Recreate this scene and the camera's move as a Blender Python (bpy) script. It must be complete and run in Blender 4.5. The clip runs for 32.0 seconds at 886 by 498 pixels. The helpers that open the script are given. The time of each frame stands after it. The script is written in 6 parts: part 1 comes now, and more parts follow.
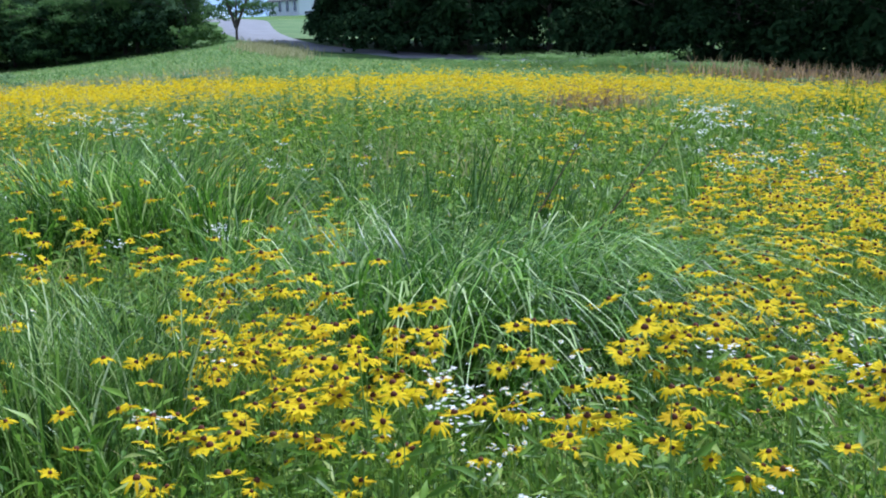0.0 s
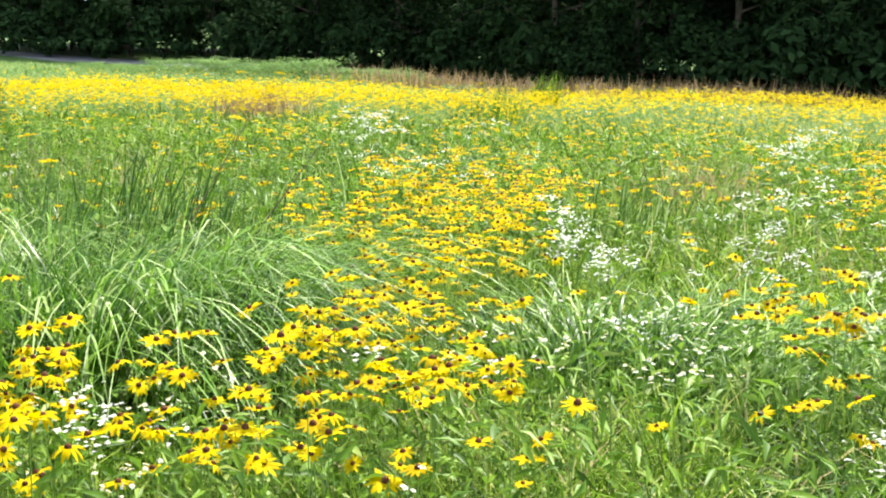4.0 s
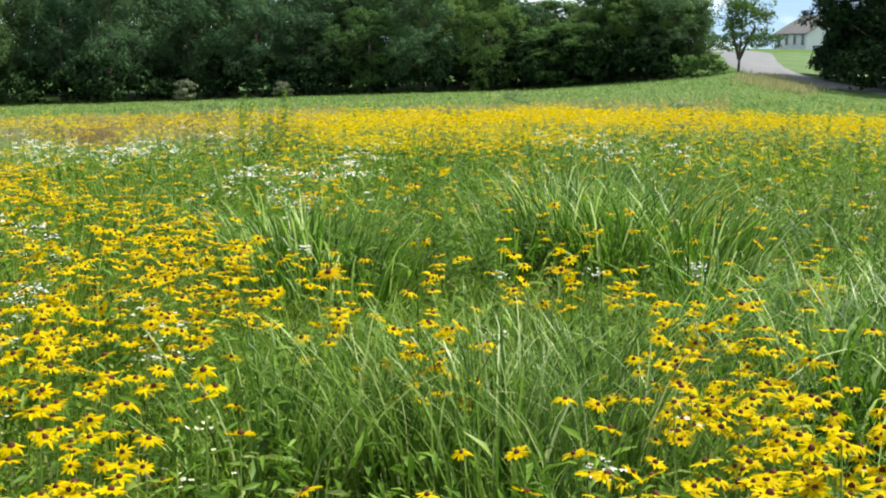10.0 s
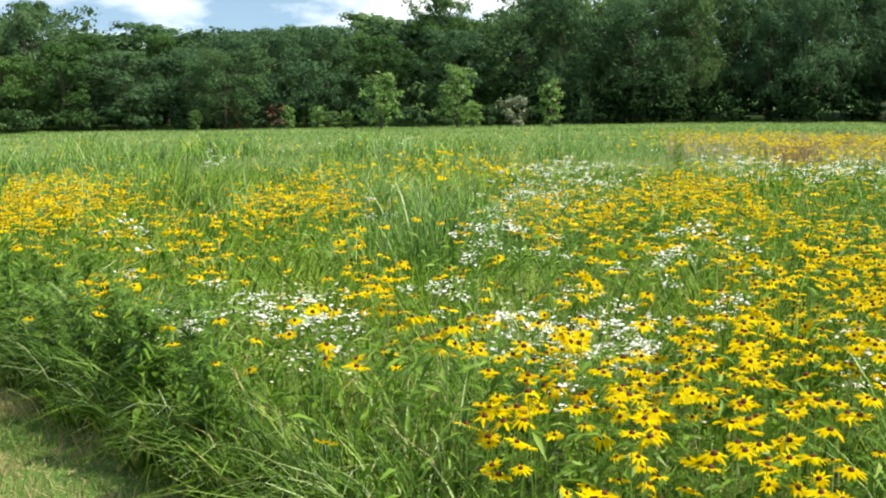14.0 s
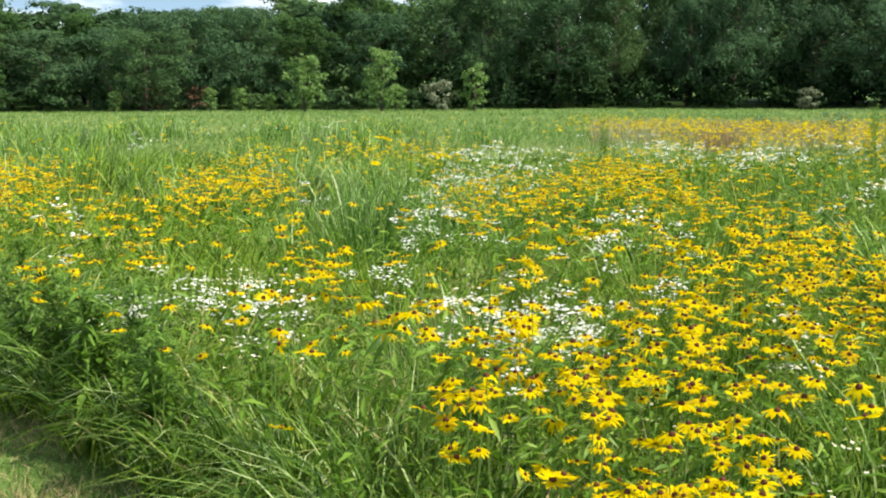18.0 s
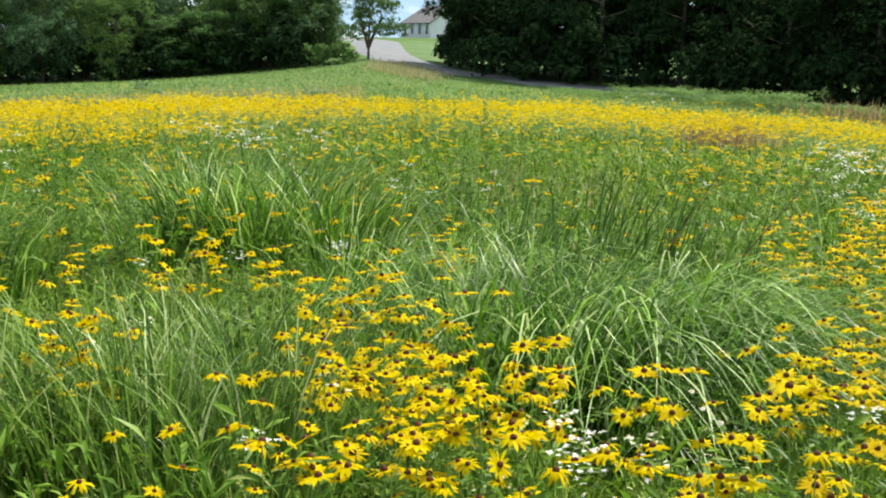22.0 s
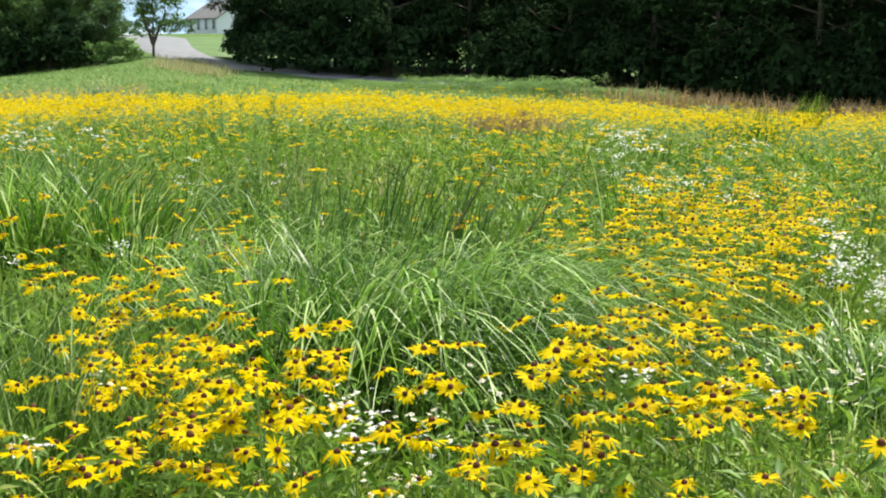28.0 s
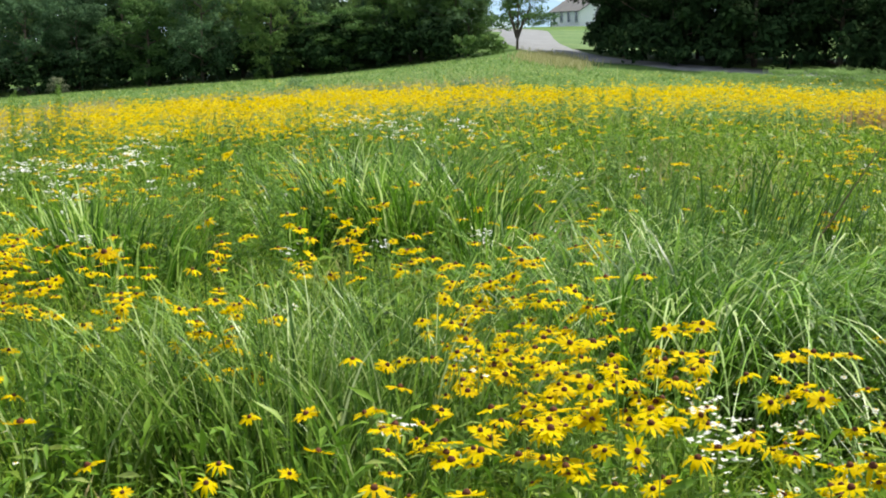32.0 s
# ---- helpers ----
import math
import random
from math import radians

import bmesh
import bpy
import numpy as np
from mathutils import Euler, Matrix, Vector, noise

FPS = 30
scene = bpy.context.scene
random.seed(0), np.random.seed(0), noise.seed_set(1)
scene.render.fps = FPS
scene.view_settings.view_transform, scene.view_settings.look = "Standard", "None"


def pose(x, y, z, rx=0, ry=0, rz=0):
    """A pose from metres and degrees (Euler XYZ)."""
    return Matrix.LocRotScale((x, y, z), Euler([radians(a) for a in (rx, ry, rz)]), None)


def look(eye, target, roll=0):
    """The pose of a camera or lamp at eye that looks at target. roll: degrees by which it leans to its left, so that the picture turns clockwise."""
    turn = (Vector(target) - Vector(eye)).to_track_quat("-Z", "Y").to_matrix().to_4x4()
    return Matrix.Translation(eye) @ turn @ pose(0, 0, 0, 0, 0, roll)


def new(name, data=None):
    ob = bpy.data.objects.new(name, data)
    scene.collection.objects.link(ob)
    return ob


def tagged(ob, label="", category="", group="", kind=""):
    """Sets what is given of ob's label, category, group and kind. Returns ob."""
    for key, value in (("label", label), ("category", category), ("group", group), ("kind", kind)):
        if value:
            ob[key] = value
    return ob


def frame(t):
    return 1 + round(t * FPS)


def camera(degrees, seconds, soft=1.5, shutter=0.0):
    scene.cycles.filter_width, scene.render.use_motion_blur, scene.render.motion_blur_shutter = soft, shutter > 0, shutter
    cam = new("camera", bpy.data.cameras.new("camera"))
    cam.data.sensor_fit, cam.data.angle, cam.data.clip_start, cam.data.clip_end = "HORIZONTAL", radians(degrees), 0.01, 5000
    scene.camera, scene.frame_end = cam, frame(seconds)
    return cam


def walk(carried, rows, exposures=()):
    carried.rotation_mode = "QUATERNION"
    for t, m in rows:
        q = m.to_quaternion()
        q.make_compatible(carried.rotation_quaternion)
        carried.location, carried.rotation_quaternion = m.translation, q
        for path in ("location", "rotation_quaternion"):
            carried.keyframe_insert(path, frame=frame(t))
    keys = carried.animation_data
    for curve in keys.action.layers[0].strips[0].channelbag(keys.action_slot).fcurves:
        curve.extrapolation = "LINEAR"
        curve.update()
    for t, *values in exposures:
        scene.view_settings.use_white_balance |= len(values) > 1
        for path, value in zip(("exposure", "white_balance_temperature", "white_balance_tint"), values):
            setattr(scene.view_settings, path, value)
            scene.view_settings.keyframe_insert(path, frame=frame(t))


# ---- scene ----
cam = camera(40.6, 32.0, soft=2.0)

PATH = [
    (0, (0.041, 0.171, 1.518), (-0.2461, 2.1135, 1.1383), -1.59),
    (0.5, (0.053, 0.177, 1.521), (-0.1538, 2.1303, 1.1463), -1.08),
    (1, (0.066, 0.175, 1.527), (-0.0206, 2.1381, 1.1556), -0.77),
    (1.5, (0.072, 0.180, 1.527), (0.0461, 2.1447, 1.1564), -0.60),
    (2, (0.088, 0.182, 1.524), (0.1203, 2.1464, 1.1482), -0.60),
    (2.5, (0.110, 0.178, 1.525), (0.2234, 2.1400, 1.1521), -0.66),
    (3, (0.108, 0.196, 1.514), (0.2521, 2.1557, 1.1406), -0.94),
    (3.5, (0.111, 0.210, 1.512), (0.2972, 2.1660, 1.1375), -0.56),
    (5.5, (0.162, 0.156, 1.529), (0.5773, 2.0720, 1.1320), -0.67),
    (6, (0.130, 0.212, 1.523), (0.4022, 2.1548, 1.1326), -0.08),
    (6.5, (0.110, 0.258, 1.516), (0.2022, 2.2186, 1.1303), -0.17),
    (7, (0.097, 0.293, 1.508), (0.0971, 2.2560, 1.1271), 0.00),
    (7.5, (0.078, 0.313, 1.506), (-0.0732, 2.2712, 1.1281), 0.19),
    (8, (0.039, 0.319, 1.509), (-0.2867, 2.2568, 1.1355), 0.57),
    (8.5, (0.011, 0.294, 1.527), (-0.5838, 2.1703, 1.1720), 0.36),
    (9, (0.005, 0.306, 1.532), (-0.7652, 2.1215, 1.1967), 0.84),
    (9.5, (-0.017, 0.334, 1.532), (-0.9342, 2.0804, 1.2035), 1.19),
    (10, (-0.032, 0.353, 1.533), (-1.0561, 2.0385, 1.2027), 1.12),
    (10.5, (-0.053, 0.377, 1.527), (-1.1834, 1.9927, 1.1922), 1.66),
    (11, (-0.056, 0.380, 1.529), (-1.2935, 1.9149, 1.1959), 1.33),
    (11.5, (-0.062, 0.376, 1.527), (-1.3916, 1.8320, 1.1919), 1.42),
    (12, (-0.077, 0.369, 1.526), (-1.5175, 1.7163, 1.1937), 1.77),
    (12.5, (-0.086, 0.364, 1.521), (-1.6536, 1.5632, 1.1980), 1.42),
    (13, (-0.095, 0.364, 1.515), (-1.7483, 1.4419, 1.1910), 1.40),
    (13.5, (-0.137, 0.385, 1.502), (-1.8524, 1.3596, 1.1746), 1.23),
    (14, (-0.156, 0.380, 1.501), (-1.9277, 1.2508, 1.1807), 1.02),
    (14.5, (-0.155, 0.367, 1.503), (-1.9797, 1.1232, 1.1868), 1.63),
    (16.5, (-0.145, 0.292, 1.518), (-1.9930, 0.9834, 1.1910), 2.15),
    (17, (-0.164, 0.296, 1.515), (-1.9716, 1.0849, 1.1828), 2.35),
    (17.5, (-0.162, 0.290, 1.516), (-1.9388, 1.1452, 1.1804), 2.04),
    (18, (-0.157, 0.279, 1.515), (-1.8643, 1.2618, 1.1710), 1.69),
    (18.5, (-0.155, 0.276, 1.515), (-1.7856, 1.3800, 1.1687), 1.30),
    (19, (-0.126, 0.266, 1.515), (-1.6526, 1.5129, 1.1756), 1.34),
    (19.5, (-0.106, 0.268, 1.514), (-1.4968, 1.6648, 1.1757), 1.48),
    (20, (-0.107, 0.293, 1.507), (-1.3665, 1.8095, 1.1670), 1.41),
    (20.5, (-0.094, 0.309, 1.506), (-1.1784, 1.9551, 1.1682), 1.79),
    (21, (-0.053, 0.278, 1.515), (-0.9145, 2.0504, 1.1733), 2.00),
    (21.5, (-0.033, 0.276, 1.513), (-0.7085, 2.1257, 1.1661), 1.48),
    (22, (-0.012, 0.296, 1.508), (-0.4904, 2.2084, 1.1712), 1.09),
    (22.5, (0.010, 0.295, 1.504), (-0.3078, 2.2408, 1.1712), 0.56),
    (23, (0.027, 0.292, 1.504), (-0.1527, 2.2558, 1.1706), 0.61),
    (23.5, (0.038, 0.283, 1.507), (-0.0321, 2.2542, 1.1740), 0.40),
    (24, (0.056, 0.249, 1.513), (0.0929, 2.2207, 1.1822), 0.23),
    (24.5, (0.068, 0.242, 1.513), (0.2050, 2.2095, 1.1824), 0.48),
    (26.5, (0.112, 0.176, 1.514), (0.2021, 2.1438, 1.1671), -1.11),
    (27, (0.111, 0.205, 1.507), (0.1811, 2.1739, 1.1618), -0.56),
    (27.5, (0.084, 0.229, 1.499), (0.0853, 2.2000, 1.1579), -0.35),
    (28, (0.053, 0.315, 1.481), (-0.0984, 2.2793, 1.1352), -0.26),
    (28.5, (0.030, 0.335, 1.487), (-0.3491, 2.2686, 1.1453), -0.19),
    (29, (0.008, 0.316, 1.494), (-0.5116, 2.2158, 1.1473), 0.21),
    (29.5, (0.014, 0.292, 1.504), (-0.5275, 2.1858, 1.1568), -0.04),
    (30, (0.004, 0.311, 1.493), (-0.6204, 2.1811, 1.1545), -0.16),
    (30.5, (0.012, 0.327, 1.487), (-0.6704, 2.1774, 1.1552), -0.93),
    (31, (0.014, 0.347, 1.483), (-0.6930, 2.1883, 1.1513), -1.09),
    (31.5, (0.014, 0.347, 1.483), (-0.7030, 2.1828, 1.1425), -1.10),
    (32, (0.014, 0.347, 1.483), (-0.7044, 2.1799, 1.1302), -0.84),
]
EXPOSURES = [(0.0, 0.58, 5150, 16), (2.0, 0.72, 5220, 14), (2.4, 0.76, 5300, 14), (3.0, 1.42, 6500, 8), (3.5, 1.55, 6600, 8), (5.5, 1.0, 6780, 6), (7.2, 1.02, 6780, 6), (8.5, 0.87, 6780, 6), (9.5, 0.76, 6780, 6), (20.5, 0.78, 6780, 6), (22.0, 0.78, 6780, 6), (23.0, 0.79, 6780, 6), (28.0, 0.93, 6780, 6), (29.0, 0.85, 6780, 6), (32.0, 0.79, 6780, 6)]
walk(cam, [(t, look(eye, target, roll)) for t, eye, target, roll in PATH], EXPOSURES)

# ---------------------------------------------------------------- world and sun
SUN_AZ, SUN_EL = 38.0, 56.0          # degrees to the right of +y, and above the horizon
world = bpy.data.worlds.new("sky")
scene.world = world
world.use_nodes = True
wn, wl = world.node_tree.nodes, world.node_tree.links
wn.clear()
w_out, w_bg = wn.new("ShaderNodeOutputWorld"), wn.new("ShaderNodeBackground")
w_sky = wn.new("ShaderNodeTexSky")
w_sky.sky_type, w_sky.sun_disc = "NISHITA", False
w_sky.sun_elevation, w_sky.sun_rotation = radians(SUN_EL), radians(SUN_AZ)
w_sky.air_density, w_sky.dust_density = 1.0, 0.3
w_tc, w_map, w_noise, w_ramp, w_mix = (wn.new("ShaderNodeTexCoord"), wn.new("ShaderNodeMapping"), wn.new("ShaderNodeTexNoise"),
                                       wn.new("ShaderNodeValToRGB"), wn.new("ShaderNodeMix"))
w_map.inputs["Scale"].default_value = (1.0, 1.0, 2.6)
w_noise.inputs["Scale"].default_value, w_noise.inputs["Detail"].default_value, w_noise.inputs["Roughness"].default_value = 4.2, 7.0, 0.55
w_ramp.color_ramp.elements[0].position, w_ramp.color_ramp.elements[1].position = 0.46, 0.58
w_mix.data_type = "RGBA"
w_mix.inputs["B"].default_value = (9.0, 9.5, 10.2, 1)
w_up, w_unit = wn.new("ShaderNodeVectorMath"), wn.new("ShaderNodeVectorMath")
w_up.operation, w_unit.operation = "ADD", "NORMALIZE"
w_up.inputs[1].default_value = (0.0, 0.0, 0.16)
wl.new(w_tc.outputs["Generated"], w_up.inputs[0])
wl.new(w_up.outputs[0], w_unit.inputs[0])
wl.new(w_unit.outputs[0], w_sky.inputs["Vector"])
wl.new(w_tc.outputs["Generated"], w_map.inputs["Vector"])
wl.new(w_map.outputs["Vector"], w_noise.inputs["Vector"])
wl.new(w_noise.outputs["Fac"], w_ramp.inputs["Fac"])
wl.new(w_ramp.outputs["Color"], w_mix.inputs["Factor"])
wl.new(w_sky.outputs["Color"], w_mix.inputs["A"])
wl.new(w_mix.outputs["Result"], w_bg.inputs["Color"])
w_bg.inputs["Strength"].default_value = 0.10
wl.new(w_bg.outputs["Background"], w_out.inputs["Surface"])

sun = new("sun", bpy.data.lights.new("sun", "SUN"))
sun.data.energy, sun.data.angle, sun.data.color = 5.0, radians(0.6), (1.0, 0.95, 0.86)
_az, _el = radians(SUN_AZ), radians(SUN_EL)
sun.matrix_world = look((60 * math.sin(_az) * math.cos(_el), 60 * math.cos(_az) * math.cos(_el), 60 * math.sin(_el)), (0, 0, 0))

# ---------------------------------------------------------------- lie of the land
YAW = [-180, -90, -60, -28, -20, -12, -7, -3, 3, 7, 10, 14, 17.7, 20, 25, 28, 36, 44, 56, 66, 77, 90, 110, 150, 180]
EDGE_R = [60, 55, 52, 55, 58, 62, 66, 70, 78, 80, 82, 82, 88, 99, 103, 106, 112, 116, 110, 105, 105, 105, 100, 70, 60]
EDGE_Z = [0, -1.5, -2.2, -2.4, -2.2, -2.2, -2.0, -1.7, -1.6, -1.5, -1.35, -1.0, -0.1, -0.5, -1.5, -2.0, -2.9, -3.9, -4.5, -4.9, -5.3, -5.9, -5.5, -2, 0]
FAR_Z = [0, -1.5, -2.2, -2.4, -2.2, -2.2, -2.0, -1.5, -0.5, 0.4, 1.6, 2.4, 2.4, 2.2, 0.5, -1.0, -2.9, -3.9, -4.5, -4.9, -5.3, -5.9, -5.5, -2, 0]


def ground_z(x, y):
    """Height of the ground: level where the camera stands, falling gently to the woods, rising to the house."""
    r, a = np.hypot(x, y), np.degrees(np.arctan2(-np.asarray(x, float), y))
    edge, low, far = np.interp(a, YAW, EDGE_R), np.interp(a, YAW, EDGE_Z), np.interp(a, YAW, FAR_Z)
    dip = np.interp(a, [9, 13, 17.7, 21, 26], [0, 0.3, 1.25, 0.9, 0])       # the hollow before the rise to the drive
    rise = np.clip((r - 38) / (edge - 38), 0, 1)
    return (low - dip) * np.clip((r - 2.5) / (edge - 2.5), 0, 1) + dip * rise + (far - low) * np.clip((r - edge) / (180 - edge), 0, 1)


def polar(yaw, r):
    """A place by its bearing to the left of +y, in degrees, and its distance."""
    return -r * math.sin(radians(yaw)), r * math.cos(radians(yaw))


def mow_line(x):
    """The y at which the tall meadow begins; the mown path lies before it."""
    return np.where(np.asarray(x) < 0, 2.15 + 0.185 * np.asarray(x), 2.15 + 0.03 * np.asarray(x))


# ---------------------------------------------------------------- materials
def principled(name, rough=0.6, spec=0.3):
    mat = bpy.data.materials.new(name)
    mat.use_nodes = True
    nodes, links = mat.node_tree.nodes, mat.node_tree.links
    bsdf = nodes["Principled BSDF"]
    bsdf.inputs["Roughness"].default_value, bsdf.inputs["Specular IOR Level"].default_value = rough, spec
    return mat, nodes, links, bsdf


def ramp_node(nodes, stops):
    ramp = nodes.new("ShaderNodeValToRGB")
    els = ramp.color_ramp.elements
    while len(els) < len(stops):
        els.new(0.5)
    for el, (at, col) in zip(els, stops):
        el.position, el.color = at, (*col, 1)
    return ramp


def foliage(name, stops, thin=0.3, rough=0.5, spec=0.25, per_object=False, by_tree=0.0, patch=0.0, patch_scale=0.3):
    """Leaf stuff: colour varies from piece to piece and, slowly, over the ground; some light passes through."""
    mat, nodes, links, bsdf = principled(name, rough, spec)
    if per_object:
        src = nodes.new("ShaderNodeObjectInfo").outputs["Random"]
    else:
        src = nodes.new("ShaderNodeNewGeometry").outputs["Random Per Island"]
    if by_tree:
        own, blend = nodes.new("ShaderNodeObjectInfo"), nodes.new("ShaderNodeMix")
        blend.inputs["Factor"].default_value = by_tree
        links.new(src, blend.inputs["A"])
        links.new(own.outputs["Random"], blend.inputs["B"])
        src = blend.outputs["Result"]
    ramp = ramp_node(nodes, stops)
    if patch:
        tc, noi, mul, add = nodes.new("ShaderNodeTexCoord"), nodes.new("ShaderNodeTexNoise"), nodes.new("ShaderNodeMath"), nodes.new("ShaderNodeMath")
        noi.inputs["Scale"].default_value, noi.inputs["Detail"].default_value = patch_scale, 3
        links.new(tc.outputs["Object"], noi.inputs["Vector"])
        mul.operation, add.operation = "MULTIPLY_ADD", "ADD"
        mul.inputs[1].default_value, mul.inputs[2].default_value = patch, -patch / 2
        links.new(noi.outputs["Fac"], mul.inputs[0])
        links.new(mul.outputs[0], add.inputs[0])
        links.new(src, add.inputs[1])
        links.new(add.outputs[0], ramp.inputs["Fac"])
    else:
        links.new(src, ramp.inputs["Fac"])
    links.new(ramp.outputs["Color"], bsdf.inputs["Base Color"])
    if thin:
        trans, mix = nodes.new("ShaderNodeBsdfTranslucent"), nodes.new("ShaderNodeMixShader")
        links.new(ramp.outputs["Color"], trans.inputs["Color"])
        mix.inputs["Fac"].default_value = thin
        links.new(bsdf.outputs["BSDF"], mix.inputs[1])
        links.new(trans.outputs["BSDF"], mix.inputs[2])
        links.new(mix.outputs["Shader"], nodes["Material Output"].inputs["Surface"])
    return mat


def mottled(name, stops, scale=2.0, fine=30.0, rough=0.8, bump=0.3, depth=0.02, coords="Object"):
    """A surface with stains at one scale and grain at another."""
    mat, nodes, links, bsdf = principled(name, rough, 0.2)
    tc, a, b, mix, bmp = nodes.new("ShaderNodeTexCoord"), nodes.new("ShaderNodeTexNoise"), nodes.new("ShaderNodeTexNoise"), nodes.new("ShaderNodeMix"), nodes.new("ShaderNodeBump")
    a.inputs["Scale"].default_value, a.inputs["Detail"].default_value = scale, 5
    b.inputs["Scale"].default_value, b.inputs["Detail"].default_value = fine, 4
    mix.inputs["Factor"].default_value = 0.45
    for n in (a, b):
        links.new(tc.outputs[coords], n.inputs["Vector"])
    links.new(a.outputs["Fac"], mix.inputs["A"])
    links.new(b.outputs["Fac"], mix.inputs["B"])
    ramp = ramp_node(nodes, stops)
    links.new(mix.outputs["Result"], ramp.inputs["Fac"])
    links.new(ramp.outputs["Color"], bsdf.inputs["Base Color"])
    bmp.inputs["Strength"].default_value, bmp.inputs["Distance"].default_value = bump, depth
    links.new(b.outputs["Fac"], bmp.inputs["Height"])
    links.new(bmp.outputs["Normal"], bsdf.inputs["Normal"])
    return mat


GRASS = foliage("meadow_grass", [(0.0, (0.026, 0.065, 0.005)), (0.35, (0.085, 0.165, 0.012)), (0.62, (0.18, 0.31, 0.022)), (0.86, (0.29, 0.41, 0.055)), (0.95, (0.38, 0.45, 0.11)), (1.0, (0.48, 0.40, 0.2))],
                0.46, 0.45, 0.15, patch=0.5, patch_scale=0.35)
# far copy of the meadow grass, with distance haze put into its paler colour
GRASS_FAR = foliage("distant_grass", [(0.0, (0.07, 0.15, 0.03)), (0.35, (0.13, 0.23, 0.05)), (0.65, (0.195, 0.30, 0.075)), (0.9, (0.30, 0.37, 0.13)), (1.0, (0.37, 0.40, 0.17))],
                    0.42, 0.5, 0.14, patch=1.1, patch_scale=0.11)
# tussock grasses, rushes aside: end stops put highlights and dark gaps into the colour
GRASS_PALE = foliage("pale_grass", [(0.0, (0.02, 0.065, 0.005)), (0.45, (0.075, 0.18, 0.012)), (0.72, (0.20, 0.36, 0.04)), (0.88, (0.38, 0.51, 0.15)), (1.0, (0.60, 0.66, 0.36))], 0.4, 0.4, 0.24)
GRASS_ARCH = foliage("arching_grass", [(0.0, (0.02, 0.07, 0.005)), (0.45, (0.08, 0.19, 0.012)), (0.72, (0.20, 0.37, 0.04)), (0.88, (0.38, 0.51, 0.17)), (1.0, (0.56, 0.64, 0.34))], 0.4, 0.4, 0.26)
GRASS_DARK = foliage("rush_green", [(0.0, (0.022, 0.066, 0.009)), (0.6, (0.06, 0.14, 0.02)), (1.0, (0.17, 0.28, 0.055))], 0.28, 0.45, 0.22)
GRASS_BLUE = foliage("bluish_grass", [(0.0, (0.03, 0.08, 0.010)), (0.4, (0.09, 0.185, 0.022)), (0.72, (0.20, 0.32, 0.055)), (0.9, (0.34, 0.44, 0.15)), (1.0, (0.46, 0.54, 0.28))], 0.38, 0.38, 0.27)
GRASS_LIME = foliage("fresh_grass", [(0.0, (0.018, 0.062, 0.005)), (0.45, (0.065, 0.16, 0.012)), (0.75, (0.15, 0.30, 0.026)), (0.9, (0.30, 0.44, 0.09)), (1.0, (0.48, 0.58, 0.24))], 0.42, 0.38, 0.28)
MOWN = foliage("mown_grass", [(0.0, (0.07, 0.15, 0.025)), (0.45, (0.14, 0.24, 0.045)), (0.66, (0.25, 0.26, 0.09)), (1.0, (0.42, 0.33, 0.18))], 0.3, 0.55, 0.2, patch=1.6, patch_scale=1.7)
LEAF = foliage("forb_leaf", [(0.0, (0.045, 0.11, 0.009)), (0.6, (0.11, 0.215, 0.019)), (0.9, (0.20, 0.33, 0.04)), (1.0, (0.30, 0.36, 0.10))], 0.4, 0.45, 0.2)
DARK_LEAF = foliage("weed_leaf", [(0.0, (0.06, 0.135, 0.016)), (0.6, (0.115, 0.225, 0.03)), (1.0, (0.21, 0.34, 0.06))], 0.42, 0.45, 0.2)
PETAL = foliage("yellow_petal", [(0.0, (0.46, 0.30, 0.001)), (0.3, (0.56, 0.415, 0.001)), (0.7, (0.61, 0.468, 0.001)), (1.0, (0.68, 0.55, 0.003))], 0.42, 0.65, 0.05)
PETAL_ONE = foliage("yellow_petal_single", [(0.0, (0.46, 0.30, 0.001)), (0.3, (0.56, 0.415, 0.001)), (0.7, (0.61, 0.468, 0.001)), (1.0, (0.68, 0.55, 0.003))], 0.42, 0.65, 0.05, per_object=True)
WHITE = foliage("white_petal", [(0.0, (0.74, 0.73, 0.70)), (1.0, (0.86, 0.86, 0.84))], 0.35, 0.6, 0.1)
WHITE_EYE = foliage("yellow_eye", [(0.0, (0.62, 0.42, 0.03)), (1.0, (0.7, 0.5, 0.05))], 0.0, 0.8, 0.1)
CONE = mottled("dark_cone", [(0.3, (0.03, 0.010, 0.005)), (0.7, (0.14, 0.045, 0.017))], 60, 400, 0.8, 0.6, 0.002)
STEM = foliage("stem_green", [(0.0, (0.16, 0.29, 0.05)), (1.0, (0.25, 0.38, 0.10))], 0.3, 0.6, 0.2)
DRY = foliage("dry_seed_heads", [(0.0, (0.24, 0.25, 0.10)), (0.6, (0.37, 0.35, 0.17)), (1.0, (0.50, 0.46, 0.27))], 0.4, 0.7, 0.1)
ROSY = foliage("rusty_seed_heads", [(0.0, (0.16, 0.12, 0.05)), (0.5, (0.30, 0.20, 0.10)), (1.0, (0.42, 0.30, 0.19))], 0.4, 0.7, 0.1)
SOIL = mottled("meadow_soil", [(0.25, (0.035, 0.075, 0.015)), (0.55, (0.07, 0.13, 0.025)), (0.8, (0.12, 0.16, 0.045))], 0.4, 9.0, 0.95, 0.5, 0.05)
TURF = mottled("path_turf", [(0.3, (0.05, 0.06, 0.02)), (0.5, (0.10, 0.10, 0.045)), (0.72, (0.20, 0.155, 0.09))], 1.6, 40.0, 0.95, 0.6, 0.03)
